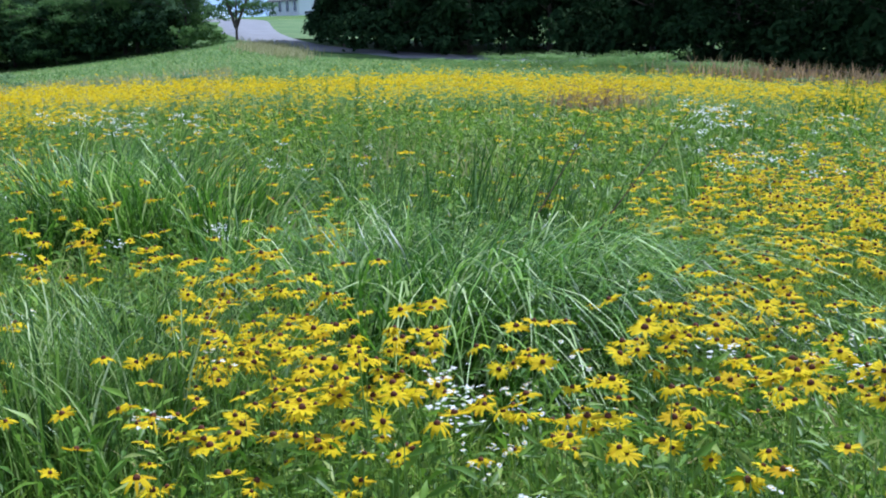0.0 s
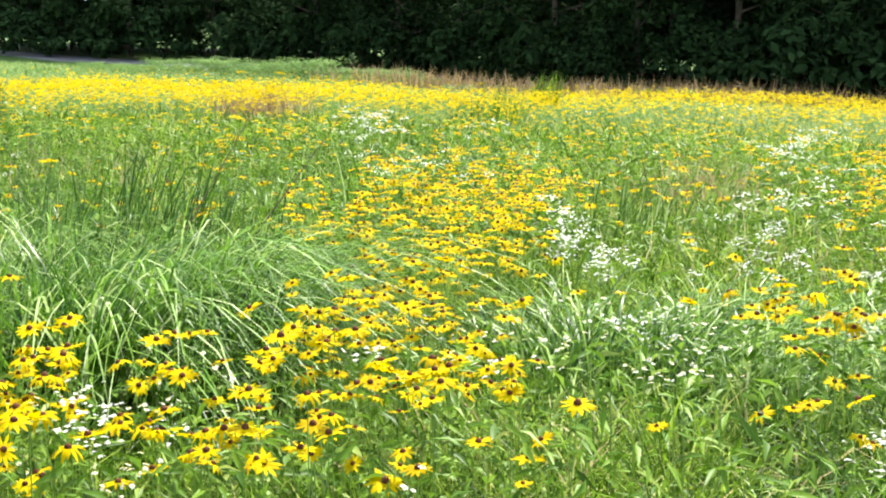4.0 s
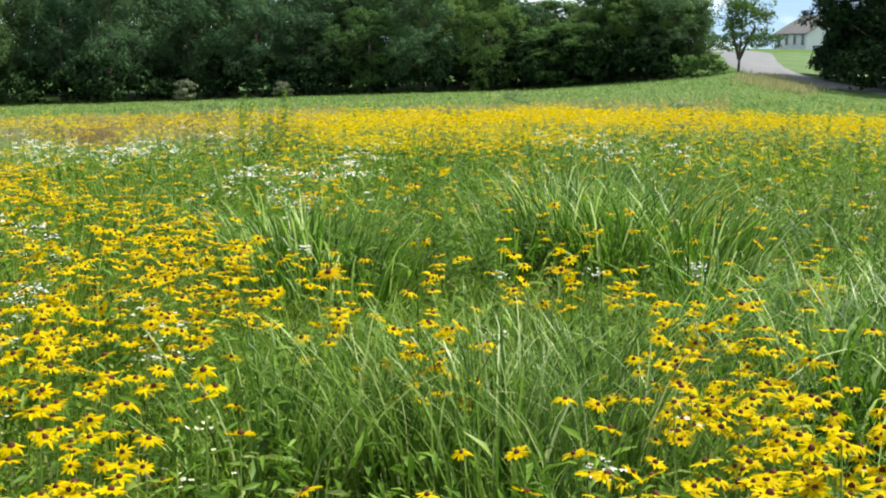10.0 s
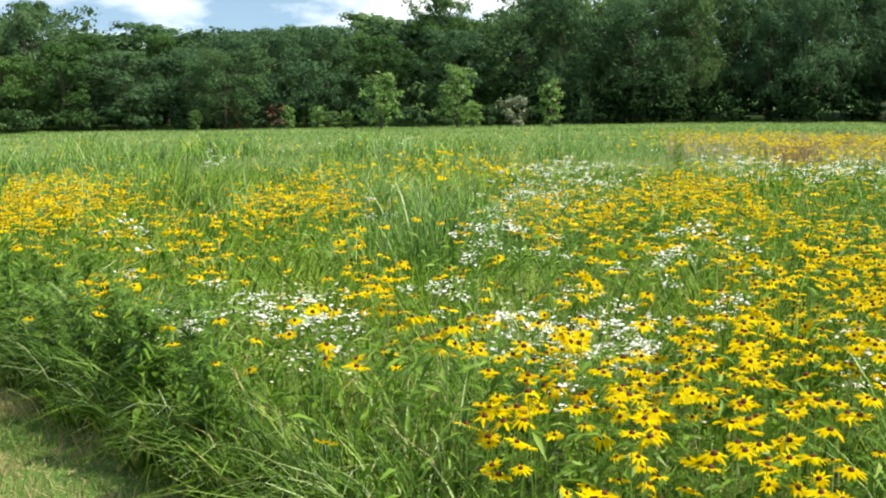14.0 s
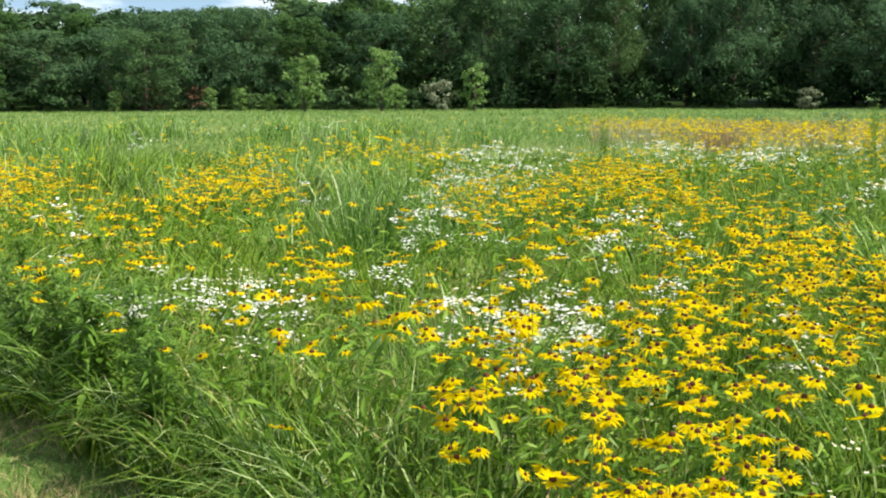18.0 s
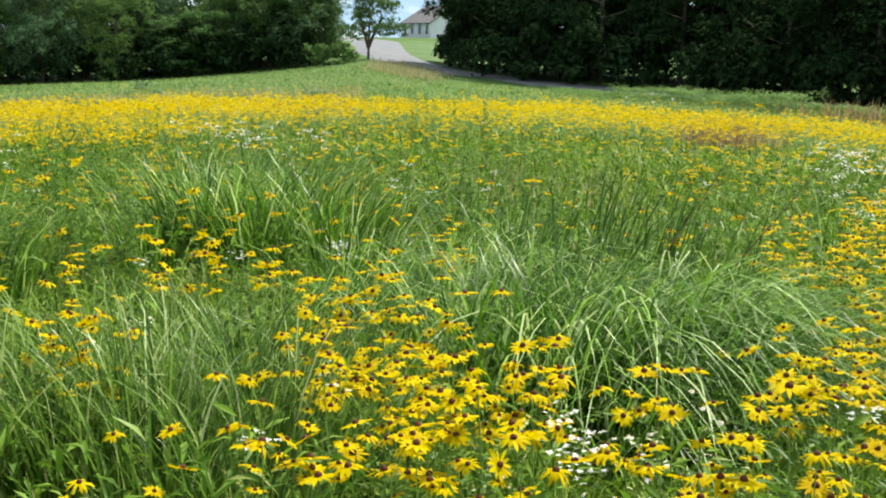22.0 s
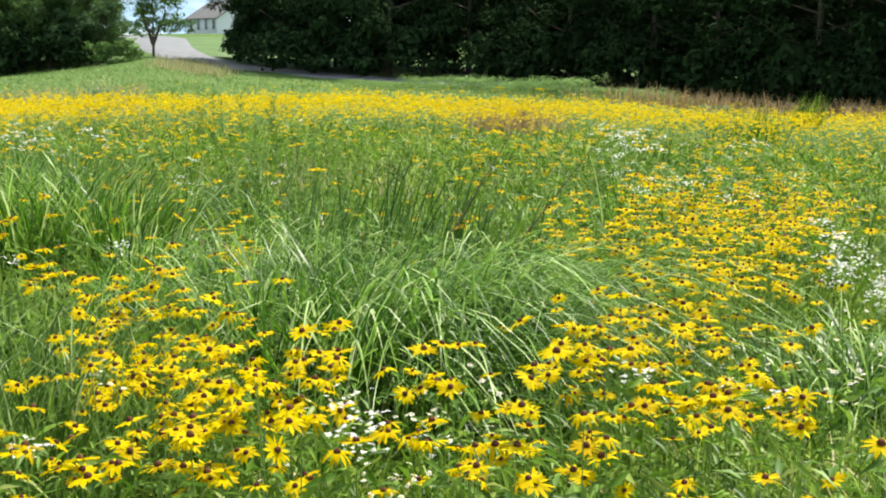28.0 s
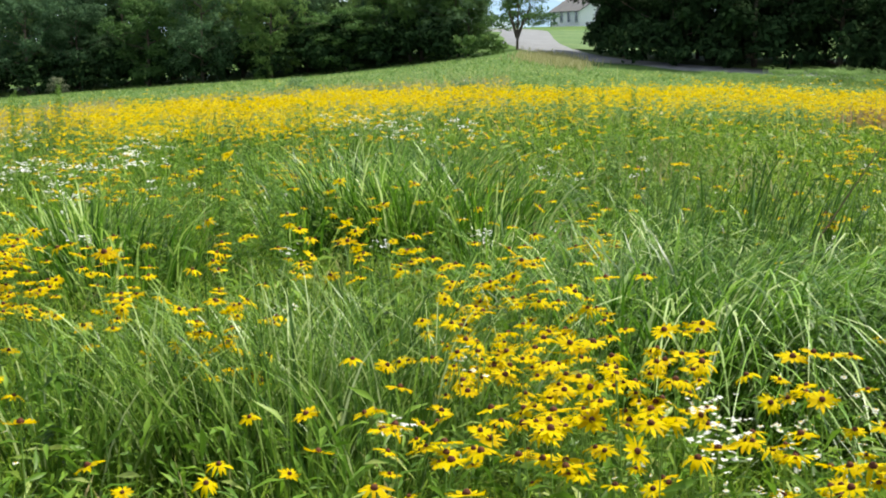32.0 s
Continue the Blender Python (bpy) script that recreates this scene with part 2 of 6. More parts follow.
LAWN = mottled("bank_lawn", [(0.35, (0.045, 0.095, 0.03)), (0.5, (0.08, 0.14, 0.045)), (0.68, (0.14, 0.175, 0.07))], 0.35, 3.0, 0.9, 0.5, 0.05)
ASPHALT = mottled("worn_asphalt", [(0.3, (0.12, 0.125, 0.135)), (0.7, (0.2, 0.205, 0.22))], 0.6, 14.0, 0.85, 0.3, 0.01)
BARK = mottled("grey_bark", [(0.3, (0.05, 0.04, 0.03)), (0.7, (0.14, 0.115, 0.09))], 3.0, 18.0, 0.9, 0.8, 0.03)
PAINT = mottled("white_siding_paint", [(0.3, (0.70, 0.73, 0.78)), (0.7, (0.79, 0.81, 0.84))], 0.7, 12.0, 0.6, 0.1, 0.01)
SHINGLE = mottled("brown_grey_shingle", [(0.3, (0.10, 0.10, 0.105)), (0.7, (0.18, 0.175, 0.175))], 1.2, 9.0, 0.9, 0.4, 0.02)
GLASS, _n, _l, _b = principled("dark_window_glass", 0.08, 0.6)
_b.inputs["Base Color"].default_value = (0.03, 0.035, 0.04, 1)
CROWN = [foliage("oak_leaves", [(0.0, (0.034, 0.076, 0.034)), (0.5, (0.058, 0.115, 0.045)), (1.0, (0.115, 0.19, 0.06))], 0.36, 0.75, 0.12, by_tree=0.7),
         foliage("ash_leaves", [(0.0, (0.042, 0.095, 0.028)), (0.5, (0.072, 0.145, 0.038)), (1.0, (0.15, 0.245, 0.06))], 0.4, 0.75, 0.12, by_tree=0.7),
         foliage("maple_leaves", [(0.0, (0.038, 0.085, 0.04)), (0.5, (0.062, 0.125, 0.056)), (1.0, (0.12, 0.195, 0.08))], 0.36, 0.75, 0.12, by_tree=0.7),
         foliage("sapling_leaves", [(0.0, (0.10, 0.20, 0.045)), (0.6, (0.16, 0.275, 0.065)), (1.0, (0.23, 0.36, 0.10))], 0.4, 0.5, 0.3),
         foliage("grey_shrub_leaves", [(0.0, (0.09, 0.115, 0.06)), (0.6, (0.14, 0.165, 0.095)), (1.0, (0.22, 0.235, 0.15))], 0.2, 0.6, 0.2)]
FIELD_WEED = foliage("field_weed_leaves", [(0.0, (0.09, 0.16, 0.07)), (0.6, (0.14, 0.23, 0.10)), (1.0, (0.22, 0.32, 0.15))], 0.35, 0.6, 0.2)
RUST = foliage("rusty_leaves", [(0.0, (0.08, 0.05, 0.03)), (0.6, (0.14, 0.075, 0.045)), (1.0, (0.2, 0.11, 0.06))], 0.2, 0.6, 0.2)
WEED = foliage("weed_leaves", [(0.0, (0.10, 0.20, 0.045)), (0.6, (0.17, 0.29, 0.075)), (1.0, (0.28, 0.40, 0.14))], 0.35, 0.6, 0.2)
# leaf colour taken near black to hold the shade of the backlit woods
SHADE = foliage("shade_darkened_leaves", [(0.0, (0.012, 0.028, 0.010)), (0.6, (0.021, 0.045, 0.016)), (1.0, (0.038, 0.072, 0.025))], 0.05, 0.9, 0.03)

# ---------------------------------------------------------------- mesh helpers
rng = np.random.default_rng(7)


def tri_mesh(name, verts, tris, mats, mat_index=None, smooth=False):
    me = bpy.data.meshes.new(name)
    verts, tris = np.ascontiguousarray(verts, np.float32), np.ascontiguousarray(tris, np.int32)
    me.vertices.add(len(verts))
    me.vertices.foreach_set("co", verts.ravel())
    me.loops.add(3 * len(tris))
    me.loops.foreach_set("vertex_index", tris.ravel())
    me.polygons.add(len(tris))
    me.polygons.foreach_set("loop_start", np.arange(0, 3 * len(tris), 3, dtype=np.int32))
    if smooth:
        me.polygons.foreach_set("use_smooth", np.ones(len(tris), bool))
    for m in mats if isinstance(mats, (list, tuple)) else [mats]:
        me.materials.append(m)
    if mat_index is not None:
        me.polygons.foreach_set("material_index", np.ascontiguousarray(mat_index, np.int32))
    me.update(calc_edges=True)
    return me


def part(name, me, parent, label=""):
    """A mesh (or a bmesh with its material set) as one object under a thing or part."""
    ob = new(name, me)
    ob.parent = parent
    return tagged(ob, label)


def thing(name, label, category, group="", kind="", at=(0, 0, 0), turn=0.0, scale=1.0):
    ob = new(name)
    ob.empty_display_size = 0.2
    ob.matrix_basis = Matrix.LocRotScale(Vector(at), Euler((0, 0, radians(turn))), Vector((scale,) * 3))
    return tagged(ob, label, category, group, kind)


def bm_mesh(bm, name, mat, smooth=False):
    me = bpy.data.meshes.new(name)
    if smooth:
        for f in bm.faces:
            f.smooth = True
    bm.to_mesh(me)
    bm.free()
    me.materials.append(mat)
    return me


def box_into(bm, x0, y0, z0, x1, y1, z1, bevel=0.0):
    vs = bmesh.ops.create_cube(bm, size=1.0)["verts"]
    bmesh.ops.scale(bm, vec=(x1 - x0, y1 - y0, z1 - z0), verts=vs)
    bmesh.ops.translate(bm, vec=((x0 + x1) / 2, (y0 + y1) / 2, (z0 + z1) / 2), verts=vs)
    if bevel:
        es = list({e for v in vs for e in v.link_edges})
        bmesh.ops.bevel(bm, geom=es, offset=bevel, segments=1, affect="EDGES")


def box_mesh(name, mat, x0, y0, z0, x1, y1, z1, bevel=0.0):
    bm = bmesh.new()
    box_into(bm, x0, y0, z0, x1, y1, z1, bevel)
    return bm_mesh(bm, name, mat)


def blades(x, y, z, height, width, lean, bend, heading, face, segs=3, droop=None):
    """Verts and triangles of tapering grass blades that rise, lean and droop. All arguments are arrays."""
    n = len(x)
    rows, ks = [], np.linspace(0, 1, segs + 1)
    dx, dy = np.cos(heading), np.sin(heading)
    wx, wy = np.cos(face), np.sin(face)
    for k in ks:
        out = height * (lean * k + bend * k * k)
        up = height * (k - (0.6 * np.minimum(lean + bend, 1.3) if droop is None else droop) * k * k * k)
        half = 0.5 * width * (1 - 0.75 * k ** 1.6)
        c = np.stack([x + dx * out, y + dy * out, z + up], -1)
        w = np.stack([wx * half, wy * half, 0 * half], -1)
        rows += [c[:, None]] if k == 1 else [(c - w)[:, None], (c + w)[:, None]]
    verts = np.concatenate(rows, 1)
    per, tris = verts.shape[1], []
    for s in range(segs - 1):
        a = 2 * s
        tris += [(a, a + 1, a + 2), (a + 1, a + 3, a + 2)]
    tris.append((per - 3, per - 2, per - 1))
    tris = np.array(tris)[None] + (np.arange(n) * per)[:, None, None]
    return verts.reshape(-1, 3), tris.reshape(-1, 3)


def spots(v, f, place, turn, tilt, tilt_to, scale):
    """Copies of one small shape: turned, scaled, tipped by tilt towards tilt_to, and set at place."""
    n = len(place)
    c, s = np.cos(turn), np.sin(turn)
    p = np.repeat(v[None], n, 0) * scale[:, None, None]
    q = np.stack([p[..., 0] * c[:, None] - p[..., 1] * s[:, None], p[..., 0] * s[:, None] + p[..., 1] * c[:, None], p[..., 2]], -1)
    ax = np.stack([-np.sin(tilt_to), np.cos(tilt_to), 0 * tilt_to], -1)[:, None]
    ct, st = np.cos(tilt)[:, None, None], np.sin(tilt)[:, None, None]
    q = q * ct + np.cross(np.broadcast_to(ax, q.shape), q) * st + ax * (q * ax).sum(-1, keepdims=True) * (1 - ct)
    tris = f[None] + (np.arange(n) * len(v))[:, None, None]
    return (q + place[:, None]).reshape(-1, 3), tris.reshape(-1, 3)


def gather(pieces):
    """Joins (verts, tris, material) pieces."""
    vs, fs, ms, base = [], [], [], 0
    for v, f, m in pieces:
        vs.append(v), fs.append(f + base), ms.append(np.full(len(f), m))
        base += len(v)
    return np.concatenate(vs), np.concatenate(fs), np.concatenate(ms)


def petal_ring(count, length, width, droop, seed, segs=2, jitter=0.18):
    """A ring of strap petals round a small disc: each a creased strip that rises a little and then hangs, no two alike."""
    r = np.random.default_rng(seed)
    v, f = [], []
    for i in range(count):
        a = 2 * math.pi * (i + r.uniform(-jitter, jitter)) / count
        l, w, d = length * r.uniform(0.78, 1.12), width * r.uniform(0.8, 1.15), droop * r.uniform(0.2, 1.9) + length * r.uniform(-0.05, 0.05)
        ca, sa, b = math.cos(a), math.sin(a), len(v)
        twist = width * r.uniform(-0.3, 0.3)
        prof = [(0.12, 0.5, 0.0), (0.42, 0.95, 0.06), (0.74, 1.0, -0.4), (1.0, 0.22, -1.0)] if segs == 2 else [(0.1, 0.7, 0.0), (1.0, 0.5, -1.0)]
        for k, ww, dz in prof:
            rad, half, t = l * k * (1 - 0.08 * (d / length) ** 2), 0.5 * w * ww, twist * k
            v += [(ca * rad - sa * half, sa * rad + ca * half, d * dz + t), (ca * rad + sa * half, sa * rad - ca * half, d * dz - t)]
        for s in range(len(prof) - 1):
            k = b + 2 * s
            f += [(k, k + 1, k + 2), (k + 1, k + 3, k + 2)]
    return np.array(v), np.array(f)


def dome(radius, height, sides=8):
    """The dark cone of a flower."""
    v, f = [(0, 0, height)], []
    for k, (rr, hh) in enumerate([(0.62, 0.78), (1.0, 0.3), (0.85, -0.12)]):
        v += [(radius * rr * math.cos(2 * math.pi * i / sides), radius * rr * math.sin(2 * math.pi * i / sides), height * hh) for i in range(sides)]
    for i in range(sides):
        j = (i + 1) % sides
        f.append((0, 1 + i, 1 + j))
        for k in range(2):
            a, b = 1 + k * sides, 1 + (k + 1) * sides
            f += [(a + i, b + i, b + j), (a + i, b + j, a + j)]
    return np.array(v), np.array(f)


def tube(points, radii, sides=6):
    """A round tapered tube along points."""
    pts = [Vector(p) for p in points]
    v, f = [], []
    for k, p in enumerate(pts):
        d = (pts[min(k + 1, len(pts) - 1)] - pts[max(k - 1, 0)]).normalized()
        a = d.cross(Vector((1, 0, 0.1)) if abs(d.x) < 0.8 else Vector((0, 1, 0.1))).normalized()
        b = d.cross(a)
        for i in range(sides):
            w = 2 * math.pi * i / sides
            v.append(p + (a * math.cos(w) + b * math.sin(w)) * radii[k])
    for k in range(len(pts) - 1):
        for i in range(sides):
            j = (i + 1) % sides
            f += [(k * sides + i, k * sides + j, (k + 1) * sides + j), (k * sides + i, (k + 1) * sides + j, (k + 1) * sides + i)]
    return np.array([tuple(q) for q in v]), np.array(f)


# ---------------------------------------------------------------- ground, road, lawn
def build_ground():
    rings = np.concatenate([np.linspace(0.3, 6, 16), np.geomspace(7, 230, 60), [320, 600, 1200, 3000]])
    yaws = np.radians(np.arange(-180, 180, 2.0))
    R, A = np.meshgrid(rings, yaws, indexing="ij")
    x, y = -R * np.sin(A), R * np.cos(A)
    z = ground_z(x, y) + 0.03 * np.sin(x * 0.9 + 1.3 * np.sin(y * 0.5)) * np.clip((R - 4) / 10, 0, 1)
    v = np.concatenate([[[0, 0, 0]], np.stack([x, y, z], -1).reshape(-1, 3)])
    n, f = len(yaws), []
    for j in range(n):
        f.append((0, 1 + j, 1 + (j + 1) % n))
    i, j = np.meshgrid(np.arange(len(rings) - 1), np.arange(n), indexing="ij")
    a, b = (1 + i * n + j).ravel(), (1 + i * n + (j + 1) % n).ravel()
    f = np.concatenate([f, np.stack([a, a + n, b + n], -1), np.stack([a, b + n, b], -1)])
    ob = new("ground", tri_mesh("ground", v, f, SOIL, smooth=True))
    tagged(ob, "dark green-brown soil and thatch under the wild meadow", "ground", kind="structure")


def strip(name, left, right, lift, mat):
    """A sheet between two lines of places, laid on the ground, with a skirt."""
    v, f = [], []
    steps = 6
    for (lx, ly), (rx, ry) in zip(left, right):
        for k in range(steps + 1):
            x, y = lx + (rx - lx) * k / steps, ly + (ry - ly) * k / steps
            v.append((x, y, float(ground_z(x, y)) + (lift if 0 < k < steps else -0.1)))
    n = steps + 1
    for i in range(len(left) - 1):
        for k in range(steps):
            a = i * n + k
            f += [(a, a + 1, a + n + 1), (a, a + n + 1, a + n)]
    return tri_mesh(name, np.array(v), np.array(f), mat, smooth=True)


def build_road():
    mid = [(-26, 58, 2.6), (-14, 66, 2.6), (-6, 74, 3.0), (2, 83, 3.4), (7, 87, 3.6), (11, 91, 3.4), (14, 95, 2.9), (16, 104, 3.1), (16.9, 116, 3.4), (17.2, 130, 3.4), (17.35, 146, 3.9), (17.7, 160, 3.8), (20, 172, 3.4), (24, 186, 3.4)]
    pts = [Vector(polar(a, r)) for a, r, _ in mid]
    left, right = [], []
    fine = []
    for i in range(len(pts) - 1):
        for k in range(5):
            t = k / 5
            p0, p1, p2, p3 = pts[max(i - 1, 0)], pts[i], pts[i + 1], pts[min(i + 2, len(pts) - 1)]
            p = 0.5 * ((2 * p1) + (p2 - p0) * t + (2 * p0 - 5 * p1 + 4 * p2 - p3) * t * t + (3 * p1 - p0 - 3 * p2 + p3) * t ** 3)
            fine.append((p, mid[i][2] * (1 - t) + mid[i + 1][2] * t))
    for i, (p, w) in enumerate(fine):
        d = (fine[min(i + 1, len(fine) - 1)][0] - fine[max(i - 1, 0)][0]).normalized()
        nrm = Vector((-d.y, d.x))
        left.append(p + nrm * w), right.append(p - nrm * w)
    ob = new("road", strip("road", left, right, 0.06, ASPHALT))
    tagged(ob, "worn grey asphalt drive curving past the trees to the house", "road", kind="structure")


def build_lawn():
    left = [polar(a, r) for a, r in ((15.4, 106), (16.1, 116), (16.4, 128), (16.6, 142), (16.8, 158))]
    right = [polar(a, r) for a, r in ((12.6, 104), (11.5, 114), (11, 128), (10.5, 142), (10, 158))]
    ob = new("lawn", strip("lawn", left, right, 0.14, LAWN))
    tagged(ob, "bright mown grass bank below the white house", "lawn", kind="structure")


def build_mown_path():
    xs = np.linspace(-30, 14, 60)
    left = [(x, float(mow_line(x)) + 0.08 * math.sin(x * 3.1)) for x in xs]
    right = [(x, float(mow_line(x)) - 3.2) for x in xs]
    ob = new("mown_path", strip("mown_path", left, right, 0.012, TURF))
    tagged(ob, "mown path of short dry grass beside the meadow", "path", kind="structure")


build_ground()
build_road()
build_lawn()
build_mown_path()


# ---------------------------------------------------------------- trees
def leaf_cloud(seed, clumps, leaves, size, spread, far=False):
    """Many small folded leaves in loose clumps. clumps: centre and radius of each; returns verts and tris."""
    r = np.random.default_rng(seed)
    c = np.array([k[:3] for k in clumps])
    rad = np.array([k[3] for k in clumps])
    pick = r.choice(len(c), leaves, p=rad ** 2 / (rad ** 2).sum())
    d = r.normal(size=(leaves, 3))
    d /= np.linalg.norm(d, axis=1, keepdims=True)
    d[:, 2] = np.where(d[:, 2] < -0.35, -d[:, 2], d[:, 2])
    depth = r.uniform(0.62, 1.06, leaves)
    if far:
        depth = np.where(r.uniform(0, 1, leaves) < 0.16, r.uniform(0.1, 0.6, leaves), r.uniform(0.8, 1.05, leaves))
    p = c[pick] + d * (rad[pick] * depth)[:, None] * [1, 1, 0.8]
    nrm = d + [0, 0, 0.25] + 0.42 * r.normal(size=(leaves, 3)) * spread
    nrm /= np.linalg.norm(nrm, axis=1, keepdims=True)
    a = np.cross(nrm, r.normal(size=(leaves, 3)))
    a /= np.linalg.norm(a, axis=1, keepdims=True)
    b = np.cross(nrm, a)
    s = size * r.uniform(0.6, 1.35, leaves)[:, None] * np.where(depth < 0.6, 1.8, 1.0)[:, None]
    if far:
        tri = np.stack([p - a * s, p + b * s * 0.8, p + a * s * 0.9 - b * s * 0.3], 1)
        return tri.reshape(-1, 3), np.arange(leaves * 3).reshape(-1, 3)
    quad = np.stack([p - a * s, p + b * s * 0.5 + nrm * s * 0.2, p + a * s, p - b * s * 0.5 + nrm * s * 0.2], 1)
    f = np.array([(0, 1, 2), (0, 2, 3)])[None] + (np.arange(leaves) * 4)[:, None, None]
    return quad.reshape(-1, 3), f.reshape(-1, 3)


def tree_meshes(name, seed, height, width, first, leaves, size, mat, squat=0.0, stout=1.0, lobes=False):
    """Trunk with limbs, and the crown, of one kind of tree; first: the height at which the crown begins."""
    r = random.Random(seed)
    pieces, clumps = [], []
    lean = [(r.uniform(-0.3, 0.3) * k, r.uniform(-0.3, 0.3) * k) for k in (0, 0.3, 0.7, 1)]
    spine = [(lean[k][0], lean[k][1], height * h) for k, h in enumerate((-0.03, 0.25, 0.55, 0.86))]
    thick = (0.017 * height + 0.05) * stout
    v, f = tube(spine, [thick, thick * 0.75, thick * 0.45, thick * 0.12], 7)
    pieces.append((v, f, 0))
    n = 13 if leaves > 900 else 7
    for i in range(n):
        h = first + (height * 0.9 - first) * (i + 0.3) / n
        a = i * 2.4 + r.uniform(-0.5, 0.5)
        full = math.sin(math.pi * min(1, max(0.12, (h - first * 0.6) / (height - first * 0.6))) ** (0.75 - squat))
        reach = width * 0.5 * (0.35 + 0.75 * full) * r.uniform(0.7, 1.15)
        k = min(1.0, h / (height * 0.86))
        x0, y0 = spine[2][0] * k, spine[2][1] * k
        tip = (x0 + math.cos(a) * reach, y0 + math.sin(a) * reach, h + reach * r.uniform(0.1, 0.5))
        midp = (x0 + math.cos(a) * reach * 0.5, y0 + math.sin(a) * reach * 0.5, h + reach * 0.1)
        v, f = tube([(x0, y0, h - 0.25), midp, tip], [thick * 0.35, thick * 0.22, thick * 0.06], 5)
        pieces.append((v, f, 0))
        clumps.append((*tip, width * r.uniform(0.13, 0.2)))
        clumps.append((*midp, width * r.uniform(0.12, 0.19)))
        for _ in range(3):
            b, q = a + r.uniform(-0.9, 0.9), r.uniform(0.5, 1.1)
            clumps.append((x0 + math.cos(b) * reach * q, y0 + math.sin(b) * reach * q, min(height * 0.97, tip[2] + r.uniform(-0.12, 0.12) * height), width * r.uniform(0.08, 0.16)))
    for _ in range(4):
        clumps.append((spine[3][0] + r.uniform(-0.12, 0.12) * width, spine[3][1] + r.uniform(-0.12, 0.12) * width, height * r.uniform(0.84, 0.95), width * r.uniform(0.1, 0.17)))
    if lobes:
        small = []
        for cx, cy, cz, rad in clumps:
            for _ in range(5):
                d = Vector((r.gauss(0, 1), r.gauss(0, 1), r.gauss(0.35, 0.8))).normalized() * rad * 0.85
                small.append((cx + d.x, cy + d.y, min(height * 0.985, max(0.15, cz + d.z * 0.85)), rad * r.uniform(0.32, 0.58)))
        clumps = [(cx, cy, cz, rad * 0.8) for cx, cy, cz, rad in clumps] + small
    v, f, _m = gather(pieces)
    trunk = tri_mesh(name + "_trunk", v, f, BARK, smooth=True)
    v, f = leaf_cloud(seed, clumps, leaves, size, 0.4 if lobes else 1.0, lobes)
    return trunk, tri_mesh(name + "_crown", v, f, mat)


def plant_tree(meshes, name, label, category, group, x, y, turn, scale, tall=1.0):
    ob = thing(name, label, category, group, at=(x, y, float(ground_z(x, y)) - 0.05), turn=turn, scale=scale)
    ob.scale = (scale, scale, scale * tall)
    if category == "tree":
        part("trunk", meshes[0], ob)
    part("crown" if category == "tree" else "foliage", meshes[1], ob)
    return ob


